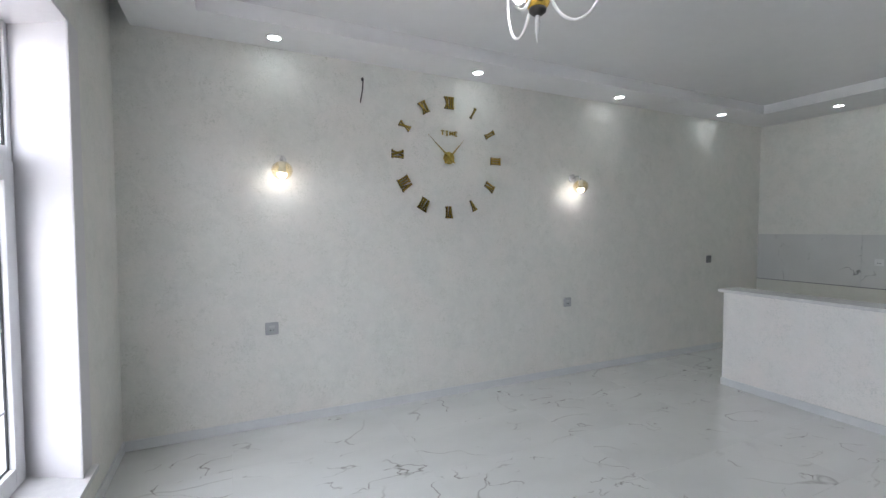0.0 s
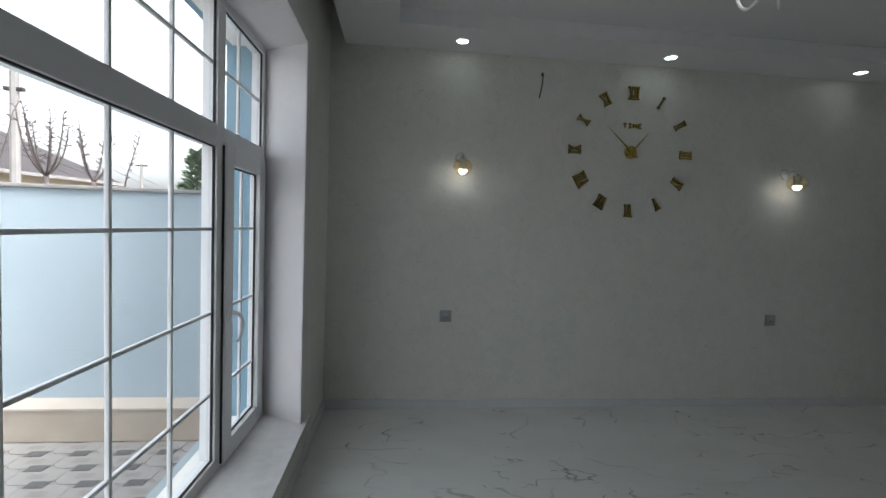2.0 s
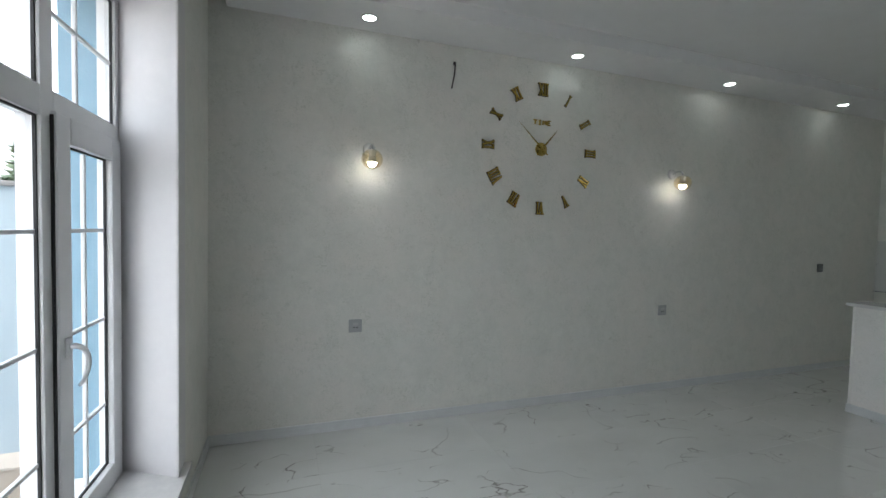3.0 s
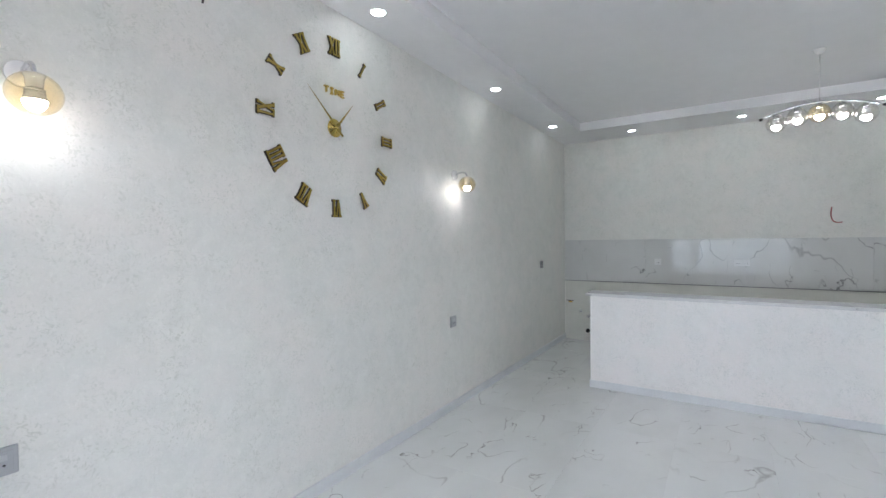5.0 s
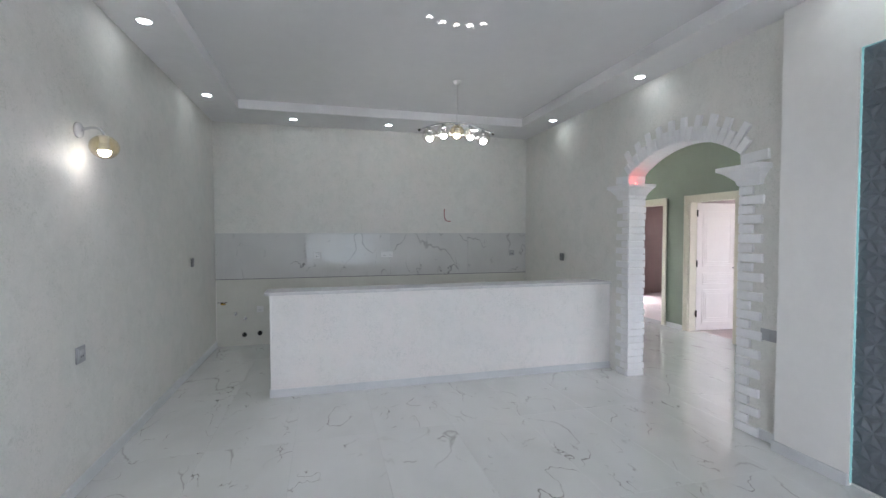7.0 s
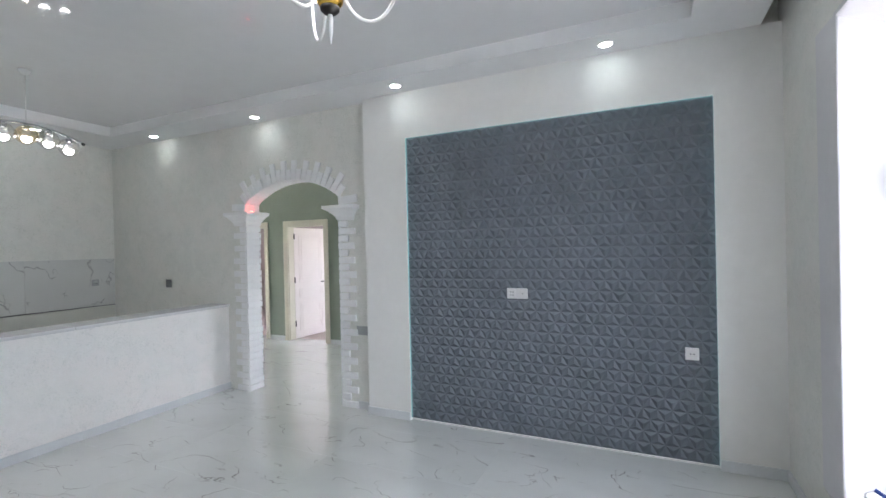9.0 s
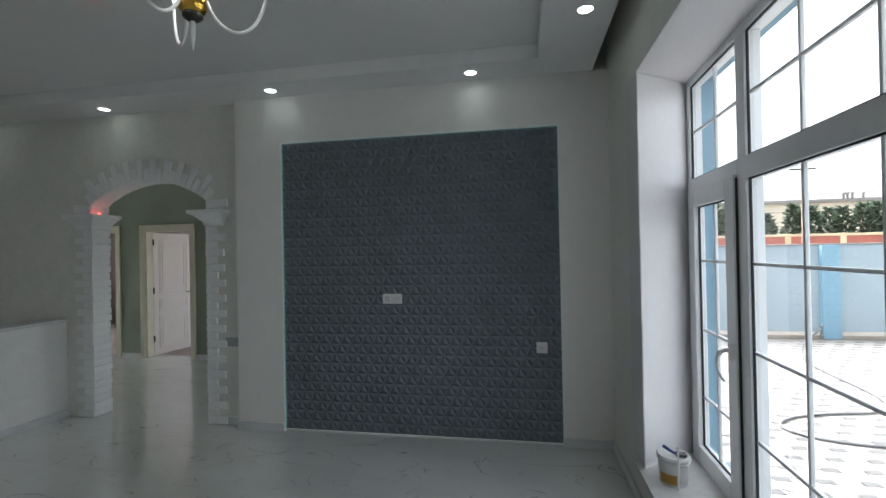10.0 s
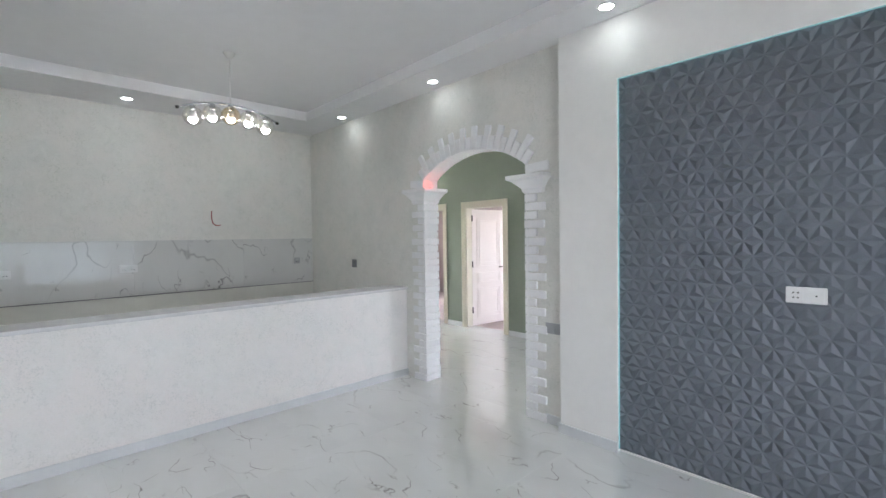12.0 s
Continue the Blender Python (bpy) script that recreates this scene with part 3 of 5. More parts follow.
def brick_mesh(side, length, back):
    """One course of the jamb: a face slab of that length and the slab on the reveal, with knocked-off edges."""
    h = COURSE - 0.008
    sgn = 1 if side == "r" else -1
    bm = bmesh.new()
    box(bm, (0, 0.0, 0), (-sgn * length, 0.024, h), 0.005)
    box(bm, (0, -0.168 - back, 0.0), (sgn * (0.022 + back * 0.3), 0.022, h), 0.005)
    box(bm, (0, -0.166, -0.005), (sgn * 0.015, 0.018, h + 0.005))
    return bm


def to_mesh(name, bm, mat):
    me = bpy.data.meshes.new(name)
    bmesh.ops.recalc_face_normals(bm, faces=bm.faces)
    bm.to_mesh(me)
    bm.free()
    me.materials.append(mat)
    return me


for side, x0 in (("r", ARX0), ("l", ARX1)):
    meshes = [[to_mesh("brick", brick_mesh(side, ln + d, 0.008 + abs(d)), M_BRICK) for d in (-0.008, 0.0, 0.008)] for ln in (0.175, 0.090)]
    n_course = int(1.90 / COURSE)
    for i in range(n_course):
        ob = new("brick", rng.choice(meshes[i % 2]))
        ob.parent = arch
        ob.matrix_basis = pose(x0 - ARC, rng.uniform(-0.003, 0.003), 0.002 + i * COURSE, 0, 0, rng.uniform(-0.6, 0.6))
# voussoirs
N_V = 21
W_V = 2 * ARHALF * (ARR - 0.01) / N_V
stub_h = SPRING - 2.035
for i in range(-1, N_V + 1):
    on_stub = i in (-1, N_V)
    a = ARHALF * (2 * (i + 0.5) / N_V - 1)
    length = (0.205 if i % 2 else 0.105) + rng.uniform(-0.014, 0.014)
    w = (0.078 if on_stub else W_V - 0.005) + rng.uniform(-0.002, 0.002)
    bm = bmesh.new()
    box(bm, (-w / 2, 0, -0.012), (w / 2, 0.026 + rng.uniform(-0.003, 0.004), length), 0.005)
    box(bm, (-w / 2 - 0.001, -0.168 - rng.uniform(0.004, 0.014), -0.018), (w / 2 + 0.001, 0.02, 0.0), 0.004)
    ob = part("brick", bm, M_BRICK, arch)
    if on_stub:
        sgn = -1 if i < 0 else 1
        ob.matrix_basis = Matrix.Translation((sgn * ARA, 0, SPRING - stub_h / 2)) @ pose(0, 0, 0, 0, sgn * 86, 0)
    else:
        tilt = math.degrees(a)
        p = Vector((ARR * math.sin(a), 0, SPRING + RISE - ARR + ARR * math.cos(a)))
        ob.matrix_basis = Matrix.Translation(p) @ pose(0, 0, 0, 0, tilt * 1.12 + rng.uniform(-3, 3), 0)
# capitals
for sgn, x0 in ((1, ARX0), (-1, ARX1)):
    prof = [(0.0, 1.885), (0.012, 1.90), (0.018, 1.925), (0.045, 1.95), (0.085, 1.985), (0.118, 2.0), (0.125, 2.005), (0.125, 2.035)]
    bm = bmesh.new()
    loops = []
    for o, z in prof:
        xa, xb = x0 + sgn * (0.024 + o), x0 - sgn * (0.155 + o * 0.55)
        ya, yb = YSB - 0.012 - o * 0.2, YS + 0.026 + o * 0.75
        loops.append([bm.verts.new(Vector(c) - AO) for c in ((xa, ya, z), (xb, ya, z), (xb, yb, z), (xa, yb, z))])
    for l0, l1 in zip(loops, loops[1:]):
        for k in range(4):
            j = (k + 1) % 4
            bm.faces.new((l0[k], l0[j], l1[j], l1[k]))
    bm.faces.new(loops[0])
    bm.faces.new(loops[-1])
    part("capital", bm, M_BRICK, arch, "flared white gypsum capital")
led = mesh("led_lamp", boxes(((4.01, -0.985, 2.035), (4.035, -0.965, 2.050)), bevel=0.003), M_RED)
tagged(led, "tiny red led lamp on the capital ledge", "lamp")

# ---------------------------------------------------------------- niche panels
NX0, NX1, NZ0, NZ1 = -0.50, 1.952, 0.015, 2.61
niche = empty("feature_panel", (0.726, YS, 0))
tagged(niche, "dark slate blue relief panels of small triangular pyramids in the niche", "wall panel")
COLS, ROWS_P, PER, RPR = 5, 6, 5, 5
PW, PH = (NX1 - NX0) / COLS, (NZ1 - NZ0) / ROWS_P
ts, th, lift, base = PW / PER, PH / RPR, 0.017, 0.050


def relief_panel(start):
    bm = bmesh.new()
    cache = {}

    def vert(x, z, y):
        k = (round(x, 5), round(z, 5), round(y, 5))
        if k not in cache:
            cache[k] = bm.verts.new((x, y, z))
        return cache[k]

    def pyramid(*tri):
        cx, cz = sum(p[0] for p in tri) / 3, sum(p[1] for p in tri) / 3
        top = vert(cx, cz, base + lift)
        c = [vert(x, z, base) for x, z in tri]
        for k in range(3):
            bm.faces.new((c[k], c[(k + 1) % 3], top))
    for r in range(RPR):
        z0, z1 = r * th, (r + 1) * th
        flip = (r + start) % 2
        lo, hi = (z1, z0) if flip else (z0, z1)
        mids = [0.0] + [(k + 0.5) * ts for k in range(PER)] + [PW]
        for k in range(PER):
            pyramid((k * ts, lo), ((k + 1) * ts, lo), ((k + 0.5) * ts, hi))
        for k in range(1, PER):
            pyramid((mids[k], hi), (mids[k + 1], hi), (k * ts, lo))
        cz = (2 * hi + lo) / 3
        for xe, xm in ((0.0, mids[1]), (PW, mids[PER])):
            top = vert(xe, cz, base + lift)
            bm.faces.new((vert(xe, hi, base), vert(xm, hi, base), top))
            bm.faces.new((vert(xm, hi, base), vert(xe, lo, base), top))
    return to_mesh("panel", bm, M_PANEL)


panel_me = [relief_panel(k) for k in (0, 1)]
for c in range(COLS):
    for r in range(ROWS_P):
        ob = new("panel", panel_me[r % 2])
        ob.parent = niche
        ob.matrix_basis = pose(NX0 - 0.726 + c * PW, 0.003 + rng.uniform(-0.0004, 0.0004), NZ0 + r * PH)
part("backing", boxes(((NX0 - 0.726, 0.0005, NZ0), (NX1 - 0.726, 0.050, NZ1))), M_PANEL, niche)
L0, L1, LIP = YTV - 0.026, YTV - 0.007, 0.005
for lo, hi in (((NX0 + 0.005, L0, NZ1 - 0.005), (NX1 - 0.005, L1, NZ1 - 0.001)), ((NX0 + 0.001, L0, 0.02), (NX0 + 0.005, L1, NZ1 - 0.001)), ((NX1 - 0.005, L0, 0.02), (NX1 - 0.001, L1, NZ1 - 0.001))):
    part("led_strip", boxes(local(lo, hi, (0.726, YS, 0))), M_PANEL_EDGE, niche, "dim teal led strip behind the niche lip")
for lo, hi in (((NX0 + LIP, L1 + 0.001, NZ1 - LIP), (NX1 - LIP, YTV - 0.002, NZ1 - 0.0005)), ((NX0 + 0.0005, L1 + 0.001, 0.016), (NX0 + LIP, YTV - 0.002, NZ1 - 0.0005)), ((NX1 - LIP, L1 + 0.001, 0.016), (NX1 - 0.0005, YTV - 0.002, NZ1 - 0.0005))):
    part("lip", boxes(local(lo, hi, (0.726, YS, 0))), M_WHITE, niche, "thin white lip hiding the led strip")
part("plaster_foot", boxes(((NX0 - 0.726, 0.001, 0.0), (NX1 - 0.726, 0.060, 0.014)), bevel=0.003), M_WHITE, niche, "white plaster strip at the foot")


# ---------------------------------------------------------------- sockets
def socket(at, facing, mat, gangs=1, size=0.088, marks=True, group="", label="", name="wall_socket"):
    """A plate with its insert, rocker or pin holes; facing: degrees round z, 0 looks to -y."""
    s = empty(name, at, facing)
    w = size * gangs
    part("plate", boxes(((-w / 2, -0.010, -size / 2), (w / 2, 0, size / 2)), bevel=0.004), mat, s)
    for g in range(gangs):
        cx = -w / 2 + size * (g + 0.5)
        part("insert", boxes(((cx - size * 0.36, -0.013, -size * 0.36), (cx + size * 0.36, -0.010, size * 0.36)), bevel=0.0015), mat, s)
        if marks == "tv":
            bm = bmesh.new()
            spots = [(dx, dz) for dx in (-0.010, 0.010) for dz in (-0.013, 0.013)] if g == 0 and gangs > 1 else [(0, 0)] if gangs > 1 else [(-0.011, 0), (0.011, 0)]
            for dx, dz in spots:
                lathe(bm, [(0.0045, -0.0145), (0.0045, -0.0132)], (cx + dx, 0, dz), 10, "y")
            part("pin_holes", bm, M_HOLE, s)
        elif marks:
            bm = bmesh.new()
            for dx in (-0.011, 0.011):
                lathe(bm, [(0.0045, -0.0145), (0.0045, -0.0132)], (cx + dx, 0, -0.012), 10, "y")
            part("pin_holes", bm, M_HOLE if mat is not M_SOCKET_D else M_SOCKET_G, s)
            part("cover_flap", boxes(((cx - 0.020, -0.0155, 0.004), (cx + 0.020, -0.0132, 0.026)), bevel=0.0008), M_SOCKET_W if mat is M_SOCKET_W else M_ROCKER if mat is M_SOCKET_G else mat, s, "raised square flap")
    tagged(s, label, "socket" if "socket" in name else "switch", group)
    return s


socket((0.122, YN, 0.80), 0, M_SOCKET_G, 1, 0.10, True, "living room sockets", "grey plastic wall socket on the wallpaper")
socket((3.156, YN, 0.803), 0, M_SOCKET_G, 1, 0.10, True, "living room sockets", "grey plastic wall socket on the wallpaper")
socket((5.523, YN, 1.21), 0, M_SOCKET_D, 1, 0.095, True, "kitchen sockets", "dark grey plastic wall socket on the wallpaper")
socket((5.459, YS, 1.21), 180, M_SOCKET_D, 1, 0.10, True, "kitchen sockets", "dark grey wall socket on the wallpaper")
socket((XE - 0.012, -0.70, 1.225), -90, M_SOCKET_G, 1, 0.085, True, "tile band sockets", "grey wall socket in the marble tile band")
socket((XE - 0.012, 1.285, 1.225), -90, M_SOCKET_W, 2, 0.085, True, "tile band sockets", "double white wall socket in the marble tile band")
socket((XE - 0.012, 2.272, 1.222), -90, M_SOCKET_W, 1, 0.085, True, "tile band sockets", "white wall socket in the marble tile band")
socket((XE, 3.04, 0.492), -90, M_SOCKET_W, 1, 0.085, True, "tile band sockets", "white wall socket low behind the bar")
socket((0.926, YS + 0.067, 1.195), 180, M_SOCKET_W, 2, 0.087, "tv", "niche sockets", "double white wall socket on the dark relief panels")
socket((-0.339, YS + 0.067, 0.793), 180, M_SOCKET_W, 1, 0.088, "tv", "niche sockets", "white wall socket on the dark relief panels")
socket((2.505, YS, 0.782), 180, M_SOCKET_G, 2, 0.087, False, "", "grey double light switch beside the arch", "light_switch")

# ---------------------------------------------------------------- downlights
first = None
for sx, sy in SPOTS:
    if first is None:
        first = empty("downlight", (sx, sy, ZC))
        bm = lathe(bmesh.new(), [(0.046, 0.0), (0.056, 0.0), (0.058, -0.004), (0.048, -0.008), (0.044, -0.004), (0.044, -0.001)], (0, 0, 0), 28)
        part("ring", bm, M_LAMP_WHITE, first, "white ring", True)
        part("diffuser", lathe(bmesh.new(), [(0.044, -0.001), (0.044, -0.006), (0.03, -0.009)], (0, 0, 0), 28), M_COLD, first, "lit round diffuser", True)
        tagged(first, "lit round recessed downlight in the ceiling border", "downlight", "ceiling downlights")
    else:
        copy_thing(first, pose(sx, sy, ZC))


# ---------------------------------------------------------------- clock
CX, CZ, CR = 1.708, 2.272, 0.512
clock = empty("wall_clock", (CX, YN, CZ))
tagged(clock, "large wall clock of separate golden mirror Roman numerals", "wall clock")


def bar2(bm, p, q, w, y0, y1):
    """A straight stroke from p to q in the wall's plane."""
    p, q = Vector((p[0], 0, p[1])), Vector((q[0], 0, q[1]))
    d = (q - p).normalized()
    s = Vector((-d.z, 0, d.x)) * w / 2
    low = [bm.verts.new(c + Vector((0, y0, 0))) for c in (p - s, q - s, q + s, p + s)]
    high = [bm.verts.new(c + Vector((0, y1, 0))) for c in (p - s, q - s, q + s, p + s)]
    bm.faces.new(low)
    bm.faces.new(high)
    for k in range(4):
        j = (k + 1) % 4
        bm.faces.new((low[k], low[j], high[j], high[k]))


H = 0.098


def numeral(bm, text, y0, y1, grow=0.0):
    """Bold strokes, each with its own slab serif, one thick and one thin leg on V and X."""
    widths = {"I": 0.023, "V": 0.046, "X": 0.048}
    x = -sum(widths[c] for c in text) / 2
    t, k = H / 2, 0
    for c in text:
        w = widths[c]
        m = x + w / 2
        if c == "I":
            strokes = [((m, -t), (m, t), 0.0125)]
            serifs = [(m, t, 0.0225), (m, -t, 0.0225)]
        elif c == "V":
            strokes = [((m - 0.015, t), (m, -t), 0.0145), ((m + 0.015, t), (m, -t), 0.0095)]
            serifs = [(m - 0.015, t, 0.024), (m + 0.015, t, 0.018), (m, -t, 0.016)]
        else:
            strokes = [((m - 0.016, t), (m + 0.016, -t), 0.0155), ((m + 0.016, t), (m - 0.016, -t), 0.0095)]
            serifs = [(m - 0.016, t, 0.024), (m + 0.016, t, 0.018), (m - 0.016, -t, 0.018), (m + 0.016, -t, 0.024)]
        for p, q, wide in strokes:
            bar2(bm, p, q, wide + grow, y0 - 0.0002 * k, y1 + 0.0002 * k)
            k += 1
        for sx, sz, wide in serifs:
            bar2(bm, (sx - (wide + grow) / 2, sz), (sx + (wide + grow) / 2, sz), 0.010 + grow, y0 - 0.0002 * k, y1 + 0.0002 * k)
            k += 1
        x += w


for i, text in enumerate(("XII", "I", "II", "III", "IV", "V", "VI", "VII", "VIII", "IX", "X", "XI")):
    a = math.pi / 6 * i
    m = pose(CR * math.sin(a), 0, CR * math.cos(a), 0, math.degrees(a), 0)
    bm = bmesh.new()
    numeral(bm, text, -0.018, -0.0165)
    ob = part("numeral", bm, M_GOLD, clock)
    ob.matrix_basis = m
    bm = bmesh.new()
    numeral(bm, text, -0.0130, -0.0045, 0.005)
    sub = part("backing", bm, M_GOLD_EDGE, ob, "dark edge behind the gold face")
LET = {"T": [((0, 1), (1, 1)), ((0.5, 1), (0.5, 0))], "I": [((0.5, 0), (0.5, 1)), ((0.2, 0), (0.8, 0)), ((0.2, 1), (0.8, 1))],
       "M": [((0.08, 0), (0.08, 1)), ((0.92, 0), (0.92, 1)), ((0.08, 1), (0.5, 0.3)), ((0.92, 1), (0.5, 0.3))],
       "E": [((0.1, 0), (0.1, 1)), ((0.1, 1), (0.9, 1)), ((0.1, 0.5), (0.75, 0.5)), ((0.1, 0), (0.9, 0))]}
for k, c in enumerate("TIME"):
    bm = bmesh.new()
    for i, (p, q) in enumerate(LET[c]):
        bar2(bm, (-0.085 + k * 0.046 + p[0] * 0.034, 0.212 + p[1] * 0.036), (-0.085 + k * 0.046 + q[0] * 0.034, 0.212 + q[1] * 0.036), 0.009, -0.014 - 0.0004 * i, -0.001 + 0.0001 * i)
    part("letter", bm, M_GOLD, clock)
part("hub", lathe(bmesh.new(), [(0.056, -0.001), (0.058, -0.008), (0.054, -0.012), (0.02, -0.016), (0.012, -0.03)], (0, 0, 0), 32, "y"), M_GOLD, clock, "round gold hub", True)
for tip, w, y in (((-0.233, 0.211), 0.015, -0.026), ((0.154, 0.181), 0.018, -0.021)):
    d = Vector((tip[0], 0, tip[1]))
    s = Vector((-d.z, 0, d.x)).normalized() * w / 2
    tail = -d.normalized() * 0.07
    bm = bmesh.new()
    ring0 = [bm.verts.new(v + Vector((0, y, 0))) for v in (tail - s, tail + s, s * 1.1, d, -s * 1.1)]
    ring1 = [bm.verts.new(v + Vector((0, y - 0.002, 0))) for v in (tail - s, tail + s, s * 1.1, d, -s * 1.1)]
    bm.faces.new(ring0)
    bm.faces.new(ring1)
    for k in range(5):
        j = (k + 1) % 5
        bm.faces.new((ring0[k], ring0[j], ring1[j], ring1[k]))
    part("clock_hand", bm, M_GOLD, clock, "tapered gold hand")

# ---------------------------------------------------------------- loose cables
bm = tube(bmesh.new(), [(0.880, YN - 0.004, 2.895), (0.882, YN - 0.02, 2.87), (0.879, YN - 0.018, 2.80), (0.868, YN - 0.016, 2.74), (0.858, YN - 0.018, 2.685)], 0.0055, 8)
box(bm, (0.872, YN - 0.014, 2.875), (0.890, YN, 2.90))
cable = mesh("cable_end", bm, M_CABLE, None, "", True)
tagged(cable, "short black cable stub hanging out of the wallpapered wall", "cable")
bm = tube(bmesh.new(), bez((XE - 0.001, 0.40, 1.90), (XE - 0.05, 0.42, 1.85), (XE - 0.05, 0.44, 1.68), (XE - 0.03, 0.31, 1.72), 14), 0.006, 8)
tagged(mesh("cable_end", bm, M_REDWIRE, None, "", True), "curled red-grey cable stub hanging from the kitchen wall", "cable")

# ---------------------------------------------------------------- sconces
def led_bulb(parent, at, r, base_len):
    """A bulb hanging down: an opaque white collar and a lit dome below it."""
    x, y, z = at
    part("bulb_base", lathe(bmesh.new(), [(r * 0.45, base_len), (r * 0.62, base_len * 0.8), (r * 1.02, 0.004), (r * 1.02, 0.0)], at, 20), M_LAMP_WHITE, parent, "white bulb collar", True)
    dome = [(r * math.cos(math.radians(a)), -r * 1.1 * math.sin(math.radians(a))) for a in range(0, 88, 12)] + [(0.001, -r * 1.1)]
    part("bulb", lathe(bmesh.new(), dome, at, 20), M_BULB, parent, "lit bulb dome", True)


def sconce(x, z):
    s = empty("wall_lamp", (x, YN, z))
    part("back_plate", lathe(bmesh.new(), [(0.045, 0.0), (0.045, -0.014), (0.040, -0.020), (0.012, -0.024)], (0, 0, 0), 28, "y"), M_LAMP_WHITE, s, "round white back plate", True)
    arm = bez((0, -0.02, 0), (0, -0.09, 0.035), (0, -0.135, 0.02), (0, -0.14, -0.03))
    part("arm", tube(bmesh.new(), arm, 0.008, 10), M_CHROME, s, "curved chrome arm", True)
    part("socket", lathe(bmesh.new(), [(0.020, -0.075), (0.024, -0.07), (0.026, -0.04), (0.030, -0.036), (0.030, -0.028), (0.012, -0.022)], (0, -0.14, 0), 20), M_LAMP_WHITE, s, "ribbed lamp holder", True)
    globe = part("globe", sphere(bmesh.new(), (0, -0.14, -0.095), 0.078, 24, 16, 0.92), M_AMBER, s, "clear amber glass globe", True)
    globe.visible_shadow = False
    for z in (-0.082, -0.092):
        part("rib", lathe(bmesh.new(), [(0.026, z - 0.004), (0.030, z), (0.026, z + 0.004)], (0, -0.14, 0), 20), M_LAMP_WHITE, s, "white holder rib", True)
    led_bulb(s, (0, -0.14, -0.118), 0.034, 0.045)
    return tagged(s, "lit wall lamp with an amber glass globe on a curved arm", "wall lamp", "clock wall lamps")


sconce(0.205, 2.15)
sconce(3.20, 2.15)

# ---------------------------------------------------------------- kitchen pendant
PX, PY = 4.60, 0.80
pend = empty("pendant_lamp", (PX, PY, ZT))
tagged(pend, "lit pendant with five glass globes on a curved chrome rail", "pendant lamp")
part("canopy", lathe(bmesh.new(), [(0.047, 0.0), (0.046, -0.008), (0.030, -0.034), (0.010, -0.044)], (0, 0, 0), 28), M_LAMP_WHITE, pend, "white ceiling canopy", True)
part("rod", tube(bmesh.new(), [(0, 0, -0.035), (0, 0, -0.447)], 0.004, 8), M_LAMP_WHITE, pend, "thin chrome rod", True)


def rail_z(y):
    return -0.443 - 0.55 * y * y


part("rail", tube(bmesh.new(), [(0, y, rail_z(y)) for y in [0.405 - 0.81 * i / 20 for i in range(21)]], 0.010, 10), M_CHROME, pend, "curved chrome rail", True)
for s in (-1, 1):
    part("end_cap", tube(bmesh.new(), [(0, s * 0.400, rail_z(0.400)), (0, s * 0.418, rail_z(0.418))], 0.013, 10), M_STEEL, pend, "black end cap", True)
for k in range(5):
    y = (2 - k) * 0.148
    z = rail_z(y)
    part("holder", lathe(bmesh.new(), [(0.018, z - 0.065), (0.022, z - 0.06), (0.024, z - 0.02), (0.016, z - 0.012)], (0, y, 0), 18), M_CHROME, pend, "chrome lamp holder", True)
    g = part("globe", sphere(bmesh.new(), (0, y, z - 0.095), 0.078, 22, 14), M_AMBER if k == 2 else M_CLEAR, pend, "glass globe", True)
    g.visible_shadow = False
    for dz in (-0.062, -0.074, -0.086):
        part("rib", lathe(bmesh.new(), [(0.025, z + dz - 0.004), (0.030, z + dz), (0.025, z + dz + 0.004)], (0, y, 0), 18), M_LAMP_WHITE, pend, "white holder rib", True)
    led_bulb(pend, (0, y, z - 0.118), 0.036, 0.05)

# ---------------------------------------------------------------- living-room chandelier
LX, LY = 1.03, 1.35
ARM = 84
ch = empty("chandelier", (LX, LY, ZT - 0.022))
tagged(ch, "lit chandelier with white scroll arms and a polished brass centre", "chandelier")
part("canopy", lathe(bmesh.new(), [(0.07, 0.022), (0.068, 0.0), (0.03, -0.03)], (0, 0, 0), 28), M_LAMP_WHITE, ch, "white ceiling canopy", True)
part("stem", tube(bmesh.new(), [(0, 0, -0.04), (0, 0, -0.49)], 0.009, 10), M_LAMP_WHITE, ch, "white stem", True)
part("body", lathe(bmesh.new(), [(0.012, -0.475), (0.03, -0.49), (0.052, -0.53), (0.050, -0.575), (0.036, -0.595)], (0, 0, 0), 28), M_BRASS, ch, "polished brass centre", True)
part("collar", lathe(bmesh.new(), [(0.037, -0.595), (0.036, -0.607), (0.022, -0.619), (0.012, -0.623)], (0, 0, 0), 24), M_STEEL, ch, "dark collar", True)
part("finial", lathe(bmesh.new(), [(0.009, -0.621), (0.011, -0.645), (0.009, -0.685), (0.002, -0.735)], (0, 0, 0), 16), M_LAMP_WHITE, ch, "pointed white finial", True)
